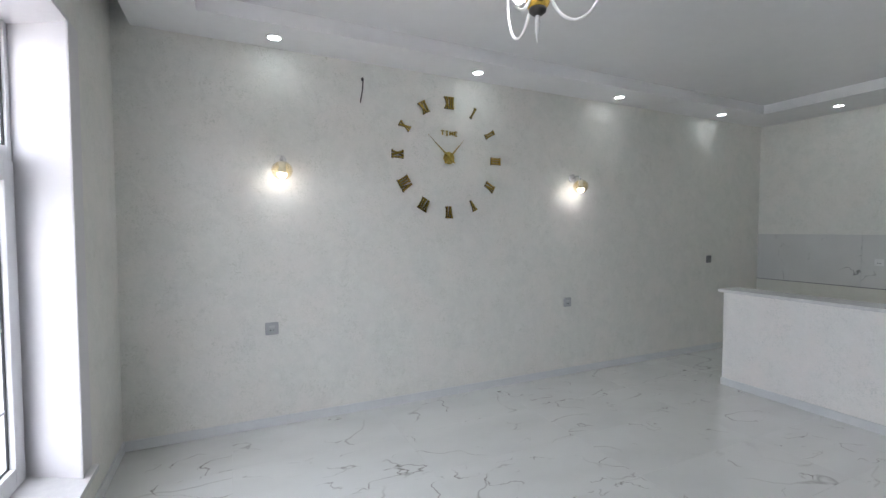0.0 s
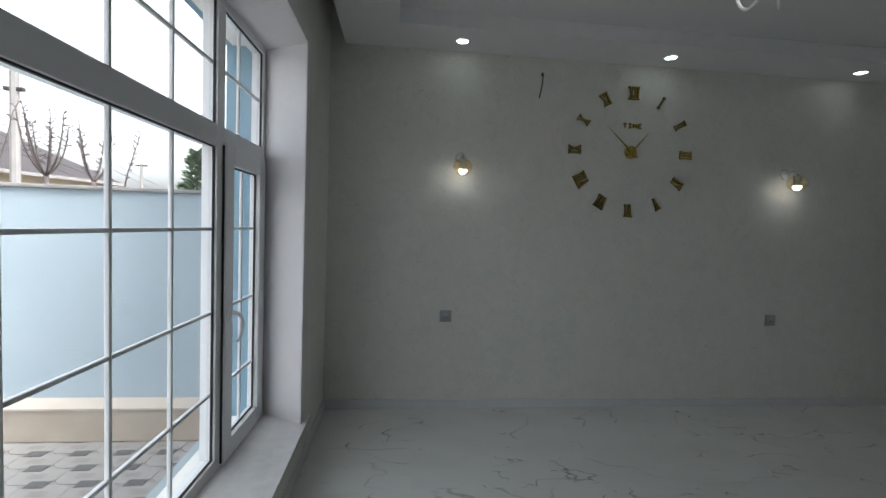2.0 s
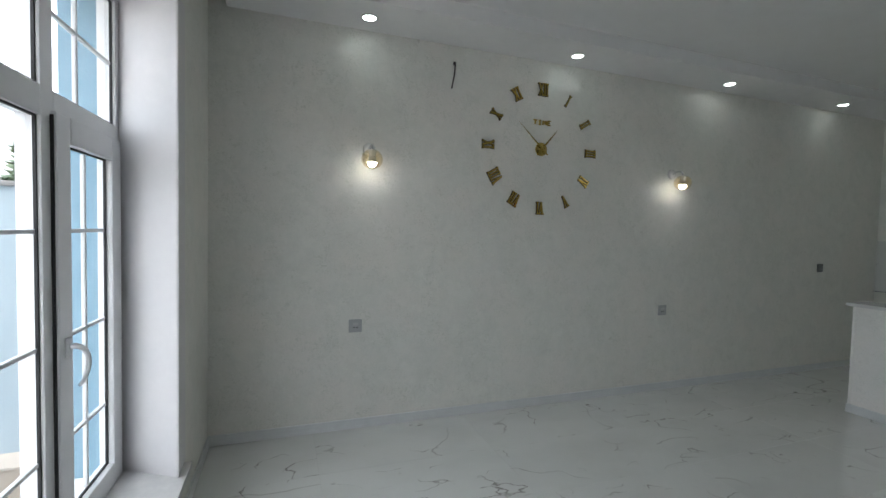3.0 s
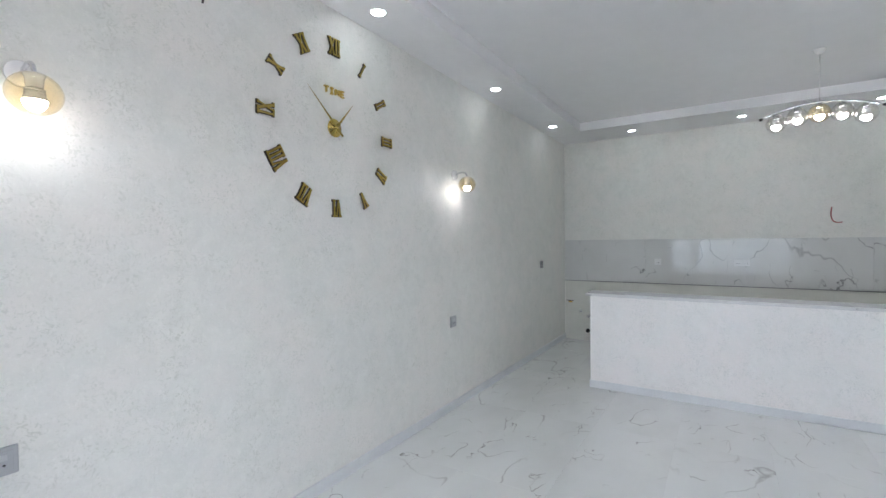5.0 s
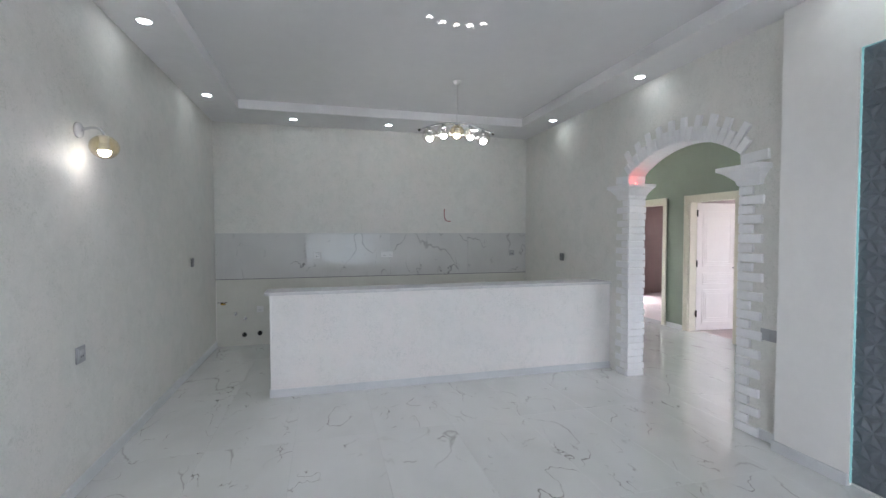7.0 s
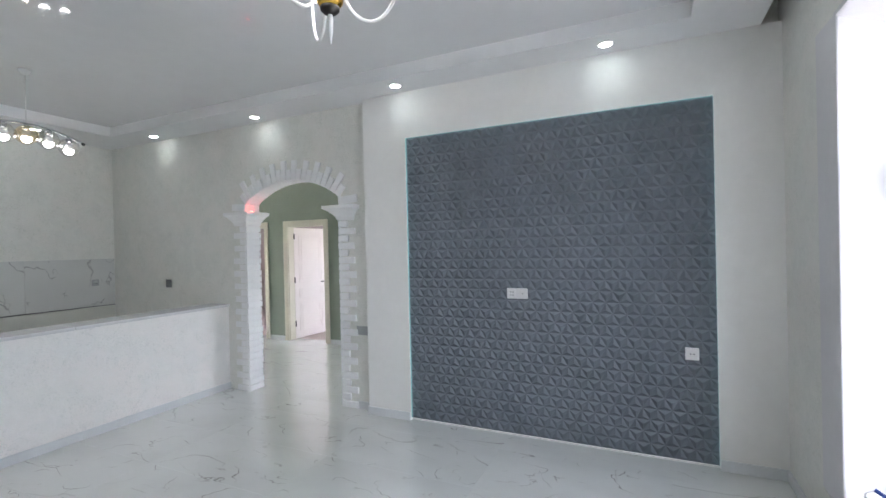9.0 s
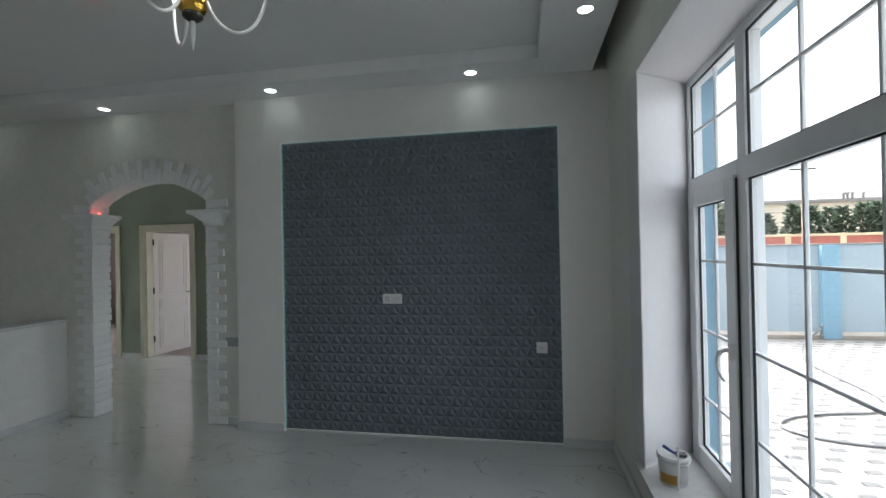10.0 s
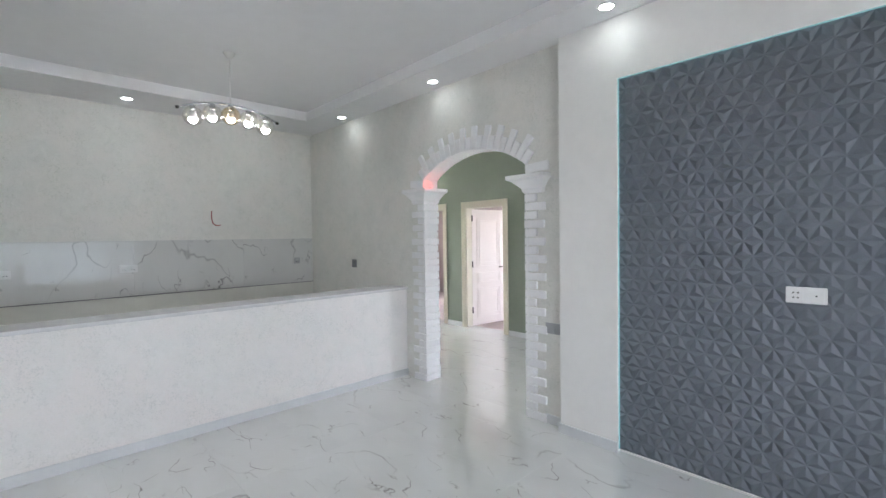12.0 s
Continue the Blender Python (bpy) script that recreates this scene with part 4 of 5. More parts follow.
for k in range(3):
    a = math.radians(ARM + 120 * k)
    ca, sa = math.cos(a), math.sin(a)
    path = bez((0.03, -0.40, 0), (0.03, -0.70, 0), (0.24, -0.745, 0), (0.27, -0.47, 0), 16) + bez((0.27, -0.47, 0), (0.28, -0.36, 0), (0.20, -0.32, 0), (0.165, -0.38, 0), 8)[1:]
    part("arm", tube(bmesh.new(), [(p[0] * ca, p[0] * sa, p[1]) for p in path], 0.0075, 8, 0.8), M_LAMP_WHITE, ch, "white scroll arm", True)
    cx, cy = 0.165 * ca, 0.165 * sa
    part("cup", lathe(bmesh.new(), [(0.012, -0.37), (0.03, -0.385), (0.032, -0.40), (0.018, -0.41)], (cx, cy, 0), 18), M_BRASS, ch, "brass lamp cup", True)
    led_bulb(ch, (cx, cy, -0.455), 0.036, 0.05)

# ---------------------------------------------------------------- kitchen wall tiles and pipes
band = structure(empty("trim_tile_band", (XE, 1.325, 0)), "glossy white marble-look tile band with grey veins", "wall tiles")
part("grout_bed", boxes(((-0.004, YS + 0.006 - 1.325, 0.916), (0, YN - 0.004 - 1.325, 1.538))), M_GROUT, band)
edge_y = [YN - 0.006, 2.435, 1.235, 0.035, YS + 0.008]
for a, b in zip(edge_y, edge_y[1:]):
    part("tile", boxes(((-0.012, b + 0.002 - 1.325, 0.920), (-0.004, a - 0.002 - 1.325, 1.534)), bevel=0.0012), M_SPLASH, band)
part("profile_strip", boxes(((-0.015, YS + 0.006 - 1.325, 0.908), (0, YN - 0.004 - 1.325, 0.916))), M_SOCKET_D, band, "dark metal edge strip")
structure(mesh("wall_plaster_strip", boxes(((XE - 0.006, YS + 0.014, 0.0), (XE, YN - 0.014, 0.906))), M_PLASTER), "bare pale plaster below the tile band", "wall")
for py, pz in ((3.244, 0.15), (3.046, 0.162)):
    bm = lathe(bmesh.new(), [(0.030, -0.006), (0.030, -0.03), (0.022, -0.03), (0.021, -0.010)], (XE, py, pz), 20, "x")
    tagged(mesh("drain_pipe", bm, M_HOLE, None, "", True), "black drain pipe stub in the kitchen wall", "pipe", "drain stubs")
for py, pz in ((3.348, 0.448), (3.226, 0.378)):
    bm = lathe(bmesh.new(), [(0.016, -0.006), (0.016, -0.03), (0.024, -0.032), (0.024, -0.05), (0.010, -0.052)], (XE, py, pz), 16, "x")
    tagged(mesh("water_pipe", bm, M_CHROME, None, "", True), "capped chrome water outlet in the kitchen wall", "pipe", "water outlets")
valve = empty("gas_valve", (XE - 0.006, 3.52, 0.585))
part("body", tube(bmesh.new(), [(0, 0, 0), (-0.05, 0, 0), (-0.05, -0.05, 0)], 0.012, 10), M_BRASS, valve, "brass valve body", True)
part("lever", boxes(((-0.058, -0.075, 0.016), (-0.040, 0.045, 0.024)), bevel=0.002), M_STEEL, valve, "dark lever")
tagged(valve, "small brass gas valve with a dark lever on the kitchen wall", "valve")


# ---------------------------------------------------------------- corridor doors
def casing(y, x0, x1, nm):
    c = structure(empty(nm, ((x0 + x1) / 2, y, 0)), "cream door casing with a plain lining", "door casing")
    w = (x1 - x0) / 2
    for s in (-1, 1):
        part("jamb", boxes(((s * (w - 0.03), -WT - 0.002, 0), (s * (w + 0.001), 0.004, DH)), bevel=0.003), M_CASING, c)
        part("architrave", boxes(((s * (w - 0.012), 0.004, 0), (s * (w + 0.075), 0.02, DH + 0.075)), bevel=0.005), M_CASING, c)
        part("bead", boxes(((s * (w + 0.055), 0.02, 0), (s * (w + 0.075), 0.028, DH + 0.075)), bevel=0.003), M_CASING, c)
    part("head", boxes(((-w + 0.03, -WT - 0.002, DH - 0.03), (w - 0.03, 0.004, DH + 0.001)), bevel=0.003), M_CASING, c)
    part("head_architrave", boxes(((-w + 0.012, 0.004, DH - 0.012), (w - 0.012, 0.0195, DH + 0.074)), bevel=0.005), M_CASING, c)
    return c


casing(YC, *D1, "door_casing_1")
casing(YC, *D2, "door_casing_2")
leaf = structure(empty("door_1"), "ivory panelled door standing ajar", "door")
leaf.matrix_basis = pose(D1[1] - 0.034, YC - 0.125, 0.008, 0, 0, 85)
LW, LH = 0.765, 1.985
part("leaf", boxes(((-LW, -0.04, 0), (0, 0, LH)), bevel=0.003), M_DOOR, leaf)
for z0, z1 in ((1.0, 1.86), (0.72, 0.90), (0.12, 0.64)):
    for k, (ins, y1) in enumerate(((0.10, 0.007), (0.13, 0.004), (0.165, 0.006))):
        x0, x1, a, b = -LW + ins, -ins, z0 + ins - 0.10, z1 - ins + 0.10
        if b - a < 0.04:
            continue
        t = 0.014
        part("moulding", boxes(((x0, 0, a), (x0 + t, y1, b)), ((x1 - t, 0, a), (x1, y1, b)), ((x0 + t, 0, a), (x1 - t, y1, a + t)), ((x0 + t, 0, b - t), (x1 - t, y1, b)), bevel=0.003), M_DOOR, leaf)
for z in (0.22, 1.0, 1.78):
    part("hinge", tube(bmesh.new(), [(0.006, 0.012, z), (0.006, 0.012, z + 0.10)], 0.011, 10), M_STEEL, leaf, "dark steel hinge", True)
part("handle", tube(bmesh.new(), [(-LW + 0.06, 0, 0.98), (-LW + 0.06, 0.05, 0.98), (-LW + 0.17, 0.05, 0.98)], 0.009, 10), M_STEEL, leaf, "dark lever handle", True)

# ---------------------------------------------------------------- bucket on the sill
BK = (-1.0, 0.185, 0.285)
bk = empty("paint_bucket", BK)
tagged(bk, "small white plastic bucket with an ochre label and a paint-streaked lid", "bucket")
part("tub", lathe(bmesh.new(), [(0.066, 0.0), (0.068, 0.004), (0.078, 0.14), (0.083, 0.142), (0.083, 0.152), (0.074, 0.152), (0.070, 0.02), (0.02, 0.018)], (0, 0, 0), 32), M_BUCKET, bk, "", True)
lb = bmesh.new()
for k in range(15):
    a0, a1 = math.radians(10 + k * 6), math.radians(16 + k * 6)
    for off in (0, 150):
        r0, r1 = 0.0695, 0.0735
        o = math.radians(off)
        quad(lb, (r0 * math.cos(a0 + o), r0 * math.sin(a0 + o), 0.015), (r0 * math.cos(a1 + o), r0 * math.sin(a1 + o), 0.015), (r1 * math.cos(a1 + o), r1 * math.sin(a1 + o), 0.07), (r1 * math.cos(a0 + o), r1 * math.sin(a0 + o), 0.07))
bmesh.ops.remove_doubles(lb, verts=lb.verts, dist=0.0003)
part("label", lb, M_OCHRE, bk, "ochre paper label")
part("lid", lathe(bmesh.new(), [(0.070, 0.150), (0.084, 0.153), (0.084, 0.160), (0.076, 0.162), (0.072, 0.157), (0.01, 0.156)], (0, 0, 0), 32), M_BUCKET, bk, "white lid smeared with paint", True)
part("bail", tube(bmesh.new(), [(0.088 * math.cos(math.radians(a)), 0.088 * math.sin(math.radians(a)), 0.15 - 0.02 * math.sin(math.radians(a * 1.0))) for a in range(0, 181, 12)], 0.0025, 6), M_CHROME, bk, "thin wire bail", True)
br = empty("paint_brush", (BK[0], BK[1], BK[2] + 0.165))
part("handle", tube(bmesh.new(), [(0.05, -0.005, 0.035), (0.012, 0.01, 0.012), (-0.005, 0.018, 0.004)], 0.009, 10, 0.8), M_BLUE, br, "blue plastic handle", True)
part("bristles", boxes(((-0.060, 0.005, -0.004), (-0.004, 0.045, 0.012)), bevel=0.005), M_BRISTLE, br, "grey paint-stiff bristles")
tagged(br, "blue-handled paint brush lying on the bucket lid", "brush")
st = mesh("stir_stick", tube(bmesh.new(), [(BK[0] + 0.005, BK[1] + 0.098, BK[2] + 0.004), (BK[0] + 0.002, BK[1] + 0.094, BK[2] + 0.24)], 0.006, 8), M_BUCKET)
tagged(st, "thin white stirring stick leaning on the bucket", "stick")

# ---------------------------------------------------------------- outdoors
structure(mesh("ground", boxes(((-400, -400, YARD - 0.3), (400, 400, YARD - 0.03))), M_EARTH), "bare sandy ground reaching the horizon", "ground")


def yard_wall(nm, x0, x1, y, inner, pil, foot, top):
    """Rendered boundary wall along x; inner: +1 when the yard lies towards +y."""
    w = structure(empty(nm, ((x0 + x1) / 2, y, YARD)), "pale blue rendered yard wall with a limestone plinth", "boundary wall")
    cx = (x0 + x1) / 2
    part("body", boxes(((x0 - cx, -inner * 0.2, 0), (x1 - cx, 0, top))), M_YARD_WALL, w)
    part("coping", boxes(((x0 - cx, -inner * 0.24, top), (x1 - cx, inner * 0.03, top + 0.035)), bevel=0.01), M_CONCRETE, w, "weathered coping")
    part("plinth", boxes(((x0 - cx, 0.001 * inner, 0), (x1 - cx, inner * 0.10, foot)), bevel=0.012), M_LIME, w, "limestone plinth")
    cap = [(inner * 0.001, foot + 0.001), (inner * 0.115, foot + 0.001), (inner * 0.115, foot + 0.018), (inner * 0.001, foot + 0.075)]
    part("plinth_cap", prism(cap, "x", x0 - cx, x1 - cx), M_CAP, w, "paler sloped stone cap of the plinth")
    for px in pil:
        part("pilaster", boxes(((px - 0.175 - cx, 0, 0), (px + 0.175 - cx, inner * 0.12, top - 0.005)), bevel=0.006), M_FACADE, w, "blue rendered pilaster")
    return w


yard_wall("boundary_wall_north", -11.0, -1.42, 4.08, -1, (), 0.29, 2.23)
yard_wall("boundary_wall_south", -11.0, -1.42, -8.15, 1, (-9.9, -6.74, -3.6), 0.07, 2.035)
ww = structure(empty("boundary_wall_west", (-11.0, -2.0, YARD)), "pale blue rendered yard wall with a limestone plinth", "boundary wall")
part("body", boxes(((-0.2, -6.35, 0), (0, 6.08, 2.1))), M_YARD_WALL, ww)
part("coping", boxes(((-0.24, -6.35, 2.1), (0.04, 6.08, 2.14)), bevel=0.01), M_CONCRETE, ww, "weathered coping")

# paving of long octagons with dark oblong inserts
UX, UY = 0.344, 0.46
pave = structure(mesh("pavement", boxes(((-11.0, -8.15, YARD - 0.03), (-1.42, 4.08, YARD - 0.006))), M_PAVER_IN), "yard paving of pale long octagons with dark oblong inserts", "pavement")


def slab_mesh(nm, outl, mat, h=0.006):
    return to_mesh(nm, prism(outl, "z", -0.006, h - 0.006), mat)


half = [(-0.170, -0.062), (-0.112, -0.112), (0.014, -0.112), (0.014, -0.068), (0.158, -0.068), (0.170, -0.058)]
octo = half + [(-x, -y) for x, y in half]
me_o = slab_mesh("paver", octo, M_PAVER)
me_d = slab_mesh("dark_paver", [(-0.068, -0.041), (0.068, -0.041), (0.068, 0.041), (-0.068, 0.041)], M_PAVER_D, 0.007)
me_i = slab_mesh("inlay", [(-0.062, -0.032), (0.062, -0.032), (0.062, 0.032), (-0.062, 0.032)], M_PAVER_IN, 0.0068)
near, far_o, far_d = 0, [], []
for r in range(int(11.95 / (UY / 2))):
    y = 3.90 - r * UY / 2
    for c in range(28):
        x = -1.62 - c * UX - (UX / 2 if r % 2 else 0)
        if x < -10.9:
            continue
        if y > 1.6 and x > -5.0:
            for me, px, py in ((me_o, x, y), (me_d, x + 0.086, y - UY / 4)):
                ob = new(me.name, me)
                ob.parent = pave
                ob.matrix_basis = pose(px, py, YARD)
            ob = new("inlay", me_i)
            ob.parent = pave
            ob.matrix_basis = pose(x, y, YARD)
        else:
            far_o.append((x, y))
            far_d.append((x + 0.086, y - UY / 4))


def scatter(nm, me, spots):
    vs, fs = [], []
    base_v = [v.co.copy() for v in me.vertices]
    base_f = [list(p.vertices) for p in me.polygons]
    for x, y in spots:
        o = len(vs)
        vs += [(v.x + x, v.y + y, v.z + YARD) for v in base_v]
        fs += [[i + o for i in f] for f in base_f]
    m2 = bpy.data.meshes.new(nm)
    m2.from_pydata(vs, [], fs)
    m2.materials.append(me.materials[0])
    ob = new(nm, m2)
    ob.parent = pave
    ob["kind"] = "stuff"
    return ob


scatter("pavers", me_o, far_o)
scatter("dark_pavers", me_d, far_d)
scatter("inlays", me_i, far_o)

# garden hose
hz = YARD + 0.02
pts = bez((-6.5, -7.98, YARD + 0.25), (-5.8, -7.4, hz), (-5.0, -6.4, hz), (-4.9, -5.2, hz), 16)
pts += bez((-4.9, -5.2, hz), (-4.8, -4.2, hz), (-4.9, -3.35, hz), (-4.1, -3.25, hz), 14)[1:]
pts += bez((-4.1, -3.25, hz), (-2.95, -3.1, hz), (-2.7, -2.55, hz), (-3.4, -2.33, hz), 14)[1:]
pts += bez((-3.4, -2.33, hz), (-4.2, -2.1, hz), (-5.0, -2.6, hz), (-6.2, -2.7, hz), 12)[1:]
tagged(mesh("garden_hose", tube(bmesh.new(), pts, 0.016, 8), M_HOSE, None, "", True), "grey garden hose lying in loops on the paving", "hose")
tap = mesh("garden_tap", tube(bmesh.new(), [(-6.5, -8.02, YARD), (-6.5, -8.02, YARD + 0.32), (-6.5, -7.95, YARD + 0.30)], 0.02, 8), M_CHROME, None, "", True)
tagged(tap, "short metal garden tap by the yard wall", "tap")


# ---- neighbours to the north
def hip_house(at, rz, lx, ly, wall_h, roof_h, ridge):
    h = empty("neighbour_house", at, rz)
    part("wall", boxes(((-lx, -ly, 0), (lx, ly, wall_h))), M_HOUSE, h)
    o = 0.45
    bm = bmesh.new()
    c = [bm.verts.new((sx * (lx + o), sy * (ly + o), wall_h)) for sx, sy in ((-1, -1), (1, -1), (1, 1), (-1, 1))]
    r = [bm.verts.new((-ridge, 0, wall_h + roof_h)), bm.verts.new((ridge, 0, wall_h + roof_h))]
    for f in ((c[0], c[1], r[1], r[0]), (c[1], c[2], r[1]), (c[2], c[3], r[0], r[1]), (c[3], c[0], r[0]), (c[3], c[2], c[1], c[0])):
        bm.faces.new(f)
    part("roof", bm, M_ROOF, h, "brown hipped metal roof")
    part("gutter", boxes(((-lx - o, -ly - o - 0.06, wall_h - 0.07), (lx + o, -ly - o, wall_h + 0.02)), ((lx + o, -ly - o, wall_h - 0.07), (lx + o + 0.06, ly + o, wall_h + 0.0))), M_CONCRETE, h, "grey gutter")
    for k in range(5):
        x = -lx + 1.2 + k * (2 * lx - 2.4) / 4
        w = part("window", boxes(((x - 0.45, -ly - 0.03, wall_h - 1.35), (x + 0.45, -ly - 0.001, wall_h - 0.55)), bevel=0.02), M_PVC, h, "small window")
        part("pane", boxes(((x - 0.38, -ly - 0.04, wall_h - 1.28), (x + 0.38, -ly - 0.031, wall_h - 0.62))), M_DARKGLASS, w)
    return tagged(h, "sandstone house with a brown hipped metal roof", "house")


hip_house((-14.4, 10.65, YARD), 77.4, 6.0, 3.0, 3.1, 1.65, 5.0)


def pole(nm, at, height, r, mat, arms, label):
    p = empty(nm, at)
    part("shaft", tube(bmesh.new(), [(0, 0, 0), (0, 0, height)], r, 8, 0.75), mat, p)
    for z, w in arms:
        part("crossarm", boxes(((-w, -0.05, z), (w, 0.05, z + 0.08)), bevel=0.01), M_STEEL, p, "steel crossarm")
        for s in (-0.85, 0, 0.85):
            part("insulator", lathe(bmesh.new(), [(0.03, z + 0.08), (0.04, z + 0.12), (0.02, z + 0.2)], (s * w, 0, 0), 8), M_LAMP_WHITE, p, "white insulator")
    return tagged(p, label, "utility pole")


pole("utility_pole", (-8.85, 10.8, YARD), 5.6, 0.11, M_CONCRETE, ((4.7, 0.20), (5.4, 0.22)), "grey concrete utility pole with two steel crossarms")
pole("utility_pole", (-16.5, 30.0, YARD), 5.4, 0.10, M_CONCRETE, ((5.2, 0.35),), "far concrete street lamp pole")
for z, sag in ((4.45, 0.5), (4.30, 0.55), (3.6, 0.4), (3.45, 0.5)):
    w = bmesh.new()
    tube(w, [(-30 + 21 * k / 10, 7.5 + 3.3 * k / 10, YARD + z + 0.5 - sag * math.sin(math.pi * k / 10)) for k in range(11)], 0.007, 5)
    tube(w, [(-9.05 - 6 * k / 14, 10.8 + 30 * k / 14, YARD + z - 2.2 * sag * math.sin(math.pi * k / 14)) for k in range(15)], 0.007, 5)
    tagged(mesh("overhead_wire", w, M_CABLE), "thin dark overhead wire slung between poles", "wire", "overhead wires")


def bare_tree(at, fork, height, seed, spread=0.3, limbs_n=6, lean=(0.0, 0.0)):
    """A pruned fruit tree: low fork, limbs that bow out and then rise, budded spurs all along them."""
    t = empty("bare_tree", at)
    rg = random.Random(seed)
    top = Vector((lean[0] * 0.3, lean[1] * 0.3, fork))
    part("trunk", tube(bmesh.new(), [(0, 0, 0), (0.03, 0.02, fork * 0.5), top], 0.042 if limbs_n > 1 else 0.016, 8, 0.75), M_BARK, t, "", True)
    for k in range(limbs_n):
        a = 2 * math.pi * k / limbs_n + rg.uniform(-0.35, 0.35)
        s = spread * rg.uniform(0.55, 1.1) if limbs_n > 1 else 0.0
        h = (height - fork) * rg.uniform(0.72, 1.0)
        out = Vector((math.cos(a), math.sin(a), 0)) * s
        tilt = Vector((lean[0], lean[1], 0))
        pts = bez(top, top + out * 0.75 + Vector((0, 0, h * 0.22)), top + out * 0.9 + tilt * 0.6 + Vector((0, 0, h * 0.6)), top + out * rg.uniform(0.9, 1.3) + tilt + Vector((0, 0, h)), 12)
        limb = part("limb", tube(bmesh.new(), pts, 0.0145 if limbs_n > 1 else 0.011, 7, 0.42), M_BARK, t, "", True)
        spurs = bmesh.new()
        for m in range(22):
            i = rg.randrange(3, 13)
            p = Vector(pts[i])
            d = Vector((rg.uniform(-1, 1), rg.uniform(-1, 1), rg.uniform(0.1, 1.0))).normalized() * rg.uniform(0.02, 0.075)
            tube(spurs, [p, p + d * 0.55, p + d], 0.006, 5, 0.8)
            sphere(spurs, p + d, rg.uniform(0.006, 0.010), 6, 4, 1.3)
        part("spurs", spurs, M_BARK, limb)
    return tagged(t, "leafless pruned garden tree with upright budded branches", "tree", "bare garden trees")


bare_tree((-4.90, 6.2, YARD), 2.50, 3.36, 1, 0.27, 8)
bare_tree((-4.32, 6.2, YARD), 2.45, 3.26, 2, 0.19, 4)
bare_tree((-4.00, 6.2, YARD), 2.35, 3.18, 5, 0.0, 1, (0.20, 0.0))
bare_tree((-5.75, 6.25, YARD), 2.40, 3.40, 7, 0.36, 7)


def conifer(at, height, r, seed, narrow=1.0):
    t = empty("conifer", at)
    rg = random.Random(seed)
    part("trunk", tube(bmesh.new(), [(0, 0, 0), (0.03, 0, height * 0.9)], 0.10, 6, 0.3), M_BARK, t)
    vs, fs = [], []
    for k in range(520):
        z = height * (0.12 + 0.88 * rg.random() ** 0.9)
        rr = r * (1.0 - z / height) ** 0.75 * (0.45 + 0.6 * rg.random()) + 0.05
        a = rg.uniform(0, 6.283)
        c = Vector((rr * math.cos(a), rr * math.sin(a), z))
        d = Vector((math.cos(a), math.sin(a), rg.uniform(0.1, 0.9))).normalized() * height * 0.07 * rg.uniform(0.6, 1.5)
        s = d.cross(Vector((rg.uniform(-1, 1), rg.uniform(-1, 1), 1))).normalized() * height * 0.022
        o = len(vs)
        up = Vector((0, 0, height * 0.018))
        vs += [c - s, c + s, c + d, c + d * 0.4 + up]
        fs += [(o, o + 1, o + 2), (o, o + 3, o + 2), (o + 1, o + 3, o + 2), (o, o + 1, o + 3)]
    me = bpy.data.meshes.new("crown")
    me.from_pydata([tuple(v) for v in vs], [], fs)
    me.materials.append(M_PINE)
    ob = new("crown", me)
    ob.parent = t
    return tagged(t, "dark green conifer with a ragged crown", "tree", "conifers")


conifer((-9.75, 22.0, YARD), 5.1, 0.75, 11)
conifer((-10.6, 22.6, YARD), 3.6, 0.8, 12)

# ---- beyond the south wall
fence = empty("street_wall", (-20, -27.0, YARD))
for k in range(14):
    x = -16 + k * 2.9
    part("panel", boxes(((x, -0.1, 0), (x + 2.6, 0.05, 2.55)), bevel=0.02), M_REDWALL, fence)
    part("pillar", boxes(((x + 2.6, -0.2, 0), (x + 2.9, 0.15, 2.72)), bevel=0.03), M_YELLOW, fence)
part("rail", boxes(((-16, -0.18, 2.55), (25, 0.10, 2.70)), bevel=0.03), M_YELLOW, fence)
tagged(fence, "street wall of red panels between yellow pillars", "wall")
for k in range(34):
    conifer((-38 + k * 0.86 + 0.4 * math.sin(k * 2.1), -31.5 + 0.7 * math.cos(k * 1.7), YARD), 4.55 + 0.5 * math.sin(k * 3.3), 1.15, 30 + k)
hall = empty("factory_hall", (-26, -58, YARD))
part("wall", boxes(((-34, -6, 0), (30, 6, 6.6))), M_CREAM, hall)
part("eaves", boxes(((-34.4, -6.4, 6.6), (30.4, 6.4, 6.95)), bevel=0.05), M_CONCRETE, hall, "grey eaves band")
for k in range(12):
    part("pilaster", boxes(((-32 + k * 5.2, 6, 0), (-31.4 + k * 5.2, 6.15, 6.55)), bevel=0.03), M_CREAM, hall)
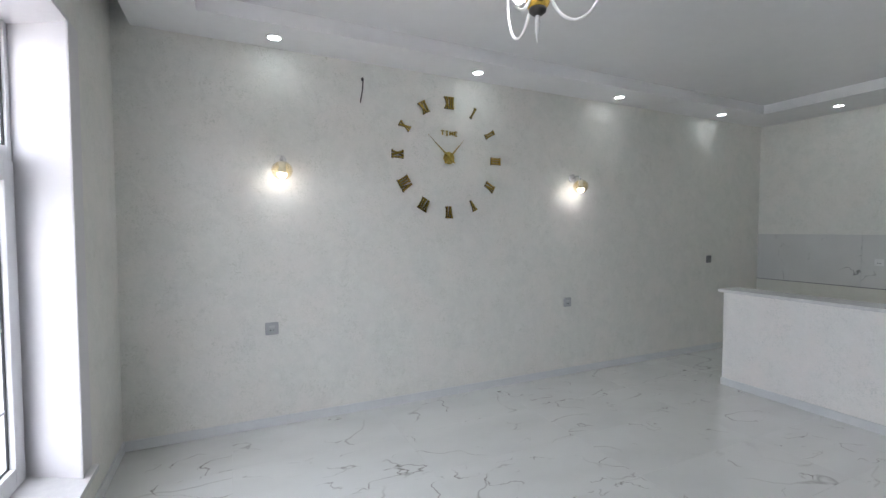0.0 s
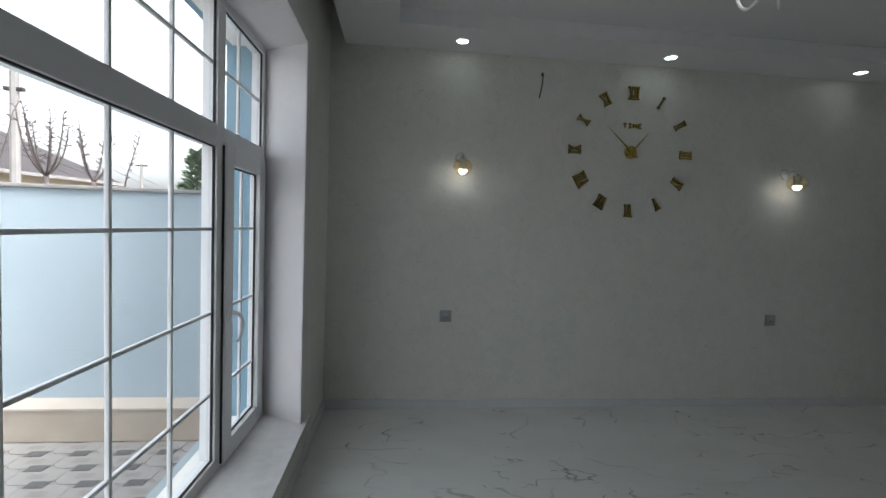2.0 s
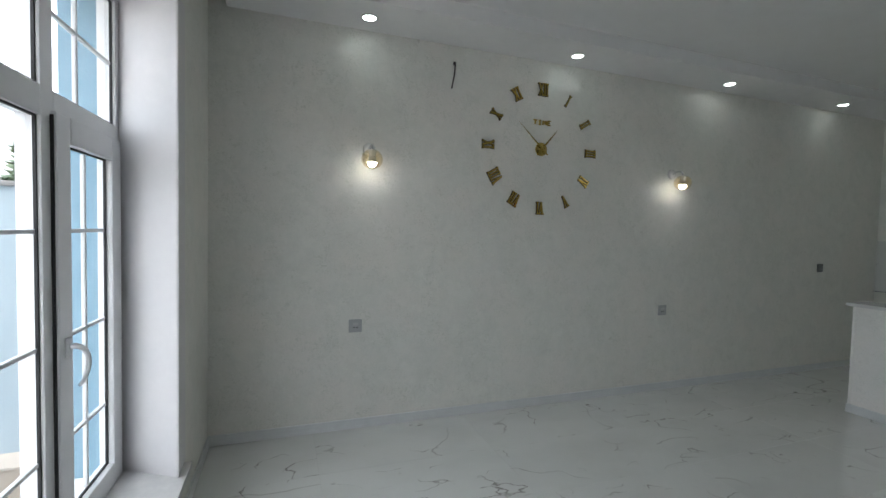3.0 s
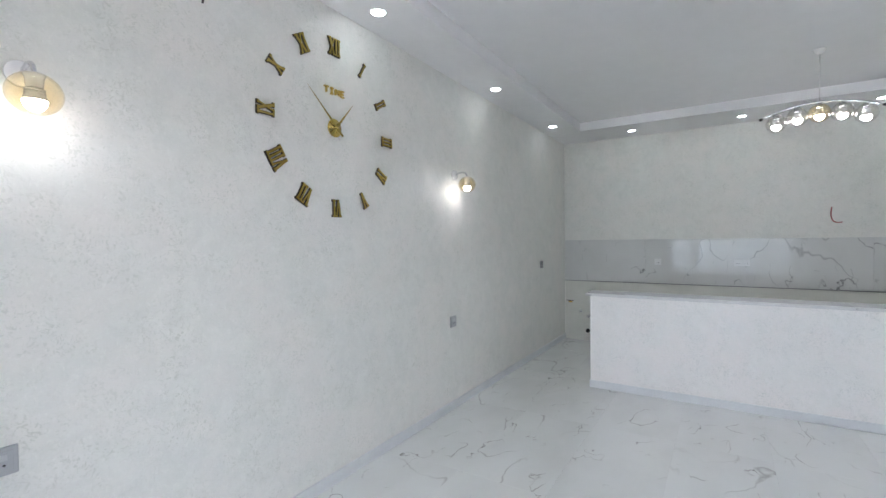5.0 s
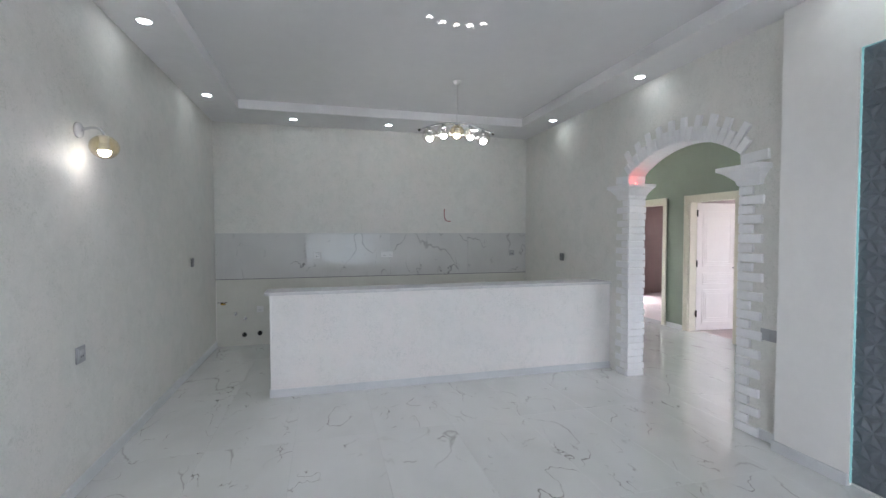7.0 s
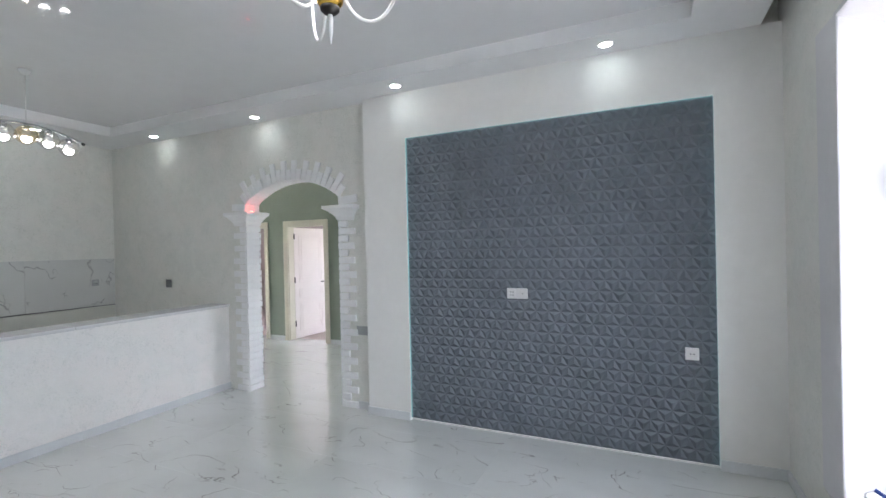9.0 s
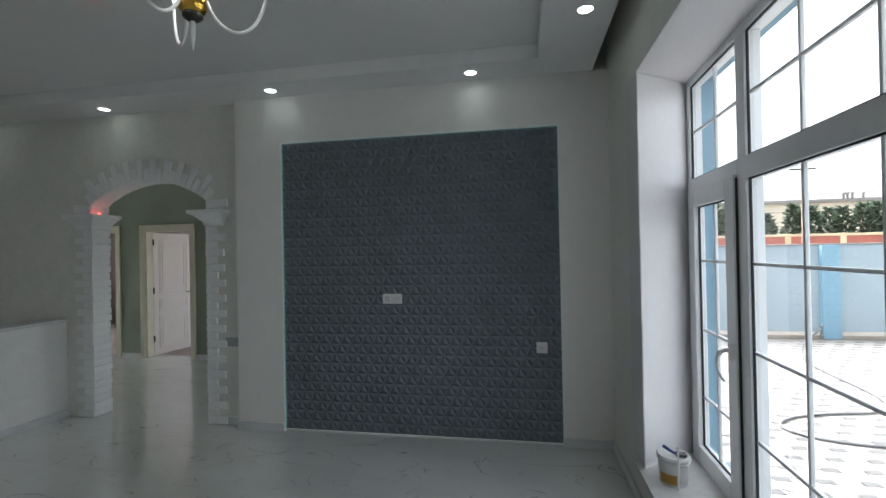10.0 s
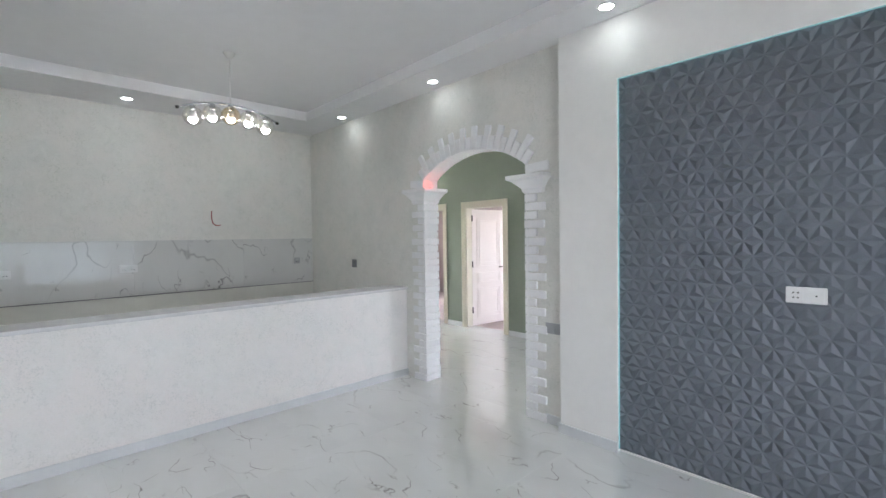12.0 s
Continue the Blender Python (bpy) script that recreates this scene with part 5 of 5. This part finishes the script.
for x in (-11.0, -11.4, -11.9, -13.0):
    part("vent", lathe(bmesh.new(), [(0.12, 6.95), (0.12, 7.75), (0.17, 7.8), (0.17, 7.98), (0.08, 8.05)], (x, 2, 0), 12), M_CONCRETE, hall, "grey roof vent", True)
tagged(hall, "long cream factory hall with roof vents", "building")
pole("utility_pole", (-14.25, -22.5, YARD), 6.25, 0.10, M_WOODPOLE, ((5.85, 0.6),), "brown wooden utility pole with a crossarm")
wbm = bmesh.new()
for z in (5.6, 5.3, 4.7):
    tube(wbm, [(-40 + 60 * k / 16, -22.5, YARD + z - 0.6 - 0.4 * math.sin(math.pi * k / 16)) for k in range(17)], 0.011, 5)
tagged(mesh("overhead_wire", wbm, M_CABLE), "dark overhead wires along the street", "wire", "overhead wires")

# ---------------------------------------------------------------- floor tiles
floor_ob = bpy.data.objects["floor"]
TX, TY = 1.2, 0.6
cache = {}


def tile_at(x0, x1, y0, y1):
    k = (round(x1 - x0, 3), round(y1 - y0, 3))
    if k not in cache:
        w, d = k
        bm = bmesh.new()
        e, j = 0.0004, 0.0003
        lo = [bm.verts.new(p) for p in ((j, j, -0.008), (w - j, j, -0.008), (w - j, d - j, -0.008), (j, d - j, -0.008))]
        mid = [bm.verts.new(p) for p in ((j, j, -e), (w - j, j, -e), (w - j, d - j, -e), (j, d - j, -e))]
        up = [bm.verts.new(p) for p in ((j + e, j + e, 0), (w - j - e, j + e, 0), (w - j - e, d - j - e, 0), (j + e, d - j - e, 0))]
        for a, b in ((lo, mid), (mid, up)):
            for i in range(4):
                q = (i + 1) % 4
                bm.faces.new((a[i], a[q], b[q], b[i]))
        bm.faces.new(up)
        cache[k] = to_mesh("tile", bm, M_FLOOR)
    ob = new("tile", cache[k])
    ob.parent = floor_ob
    ob.matrix_basis = pose(x0, y0, 0)


def tile_area(ax, bx_, ay, by):
    x = -1.38
    while x < bx_:
        y = YN - 6 * 1.2
        while y < by:
            x0, x1, y0, y1 = max(x, ax), min(x + TX, bx_), max(y, ay), min(y + TY, by)
            if x1 - x0 > 0.02 and y1 - y0 > 0.02:
                tile_at(x0, x1, y0, y1)
            y += TY
        x += TX


tile_area(XW, XE, YS, YN)
tile_area(1.2, 9.75, YC - WT, YS)
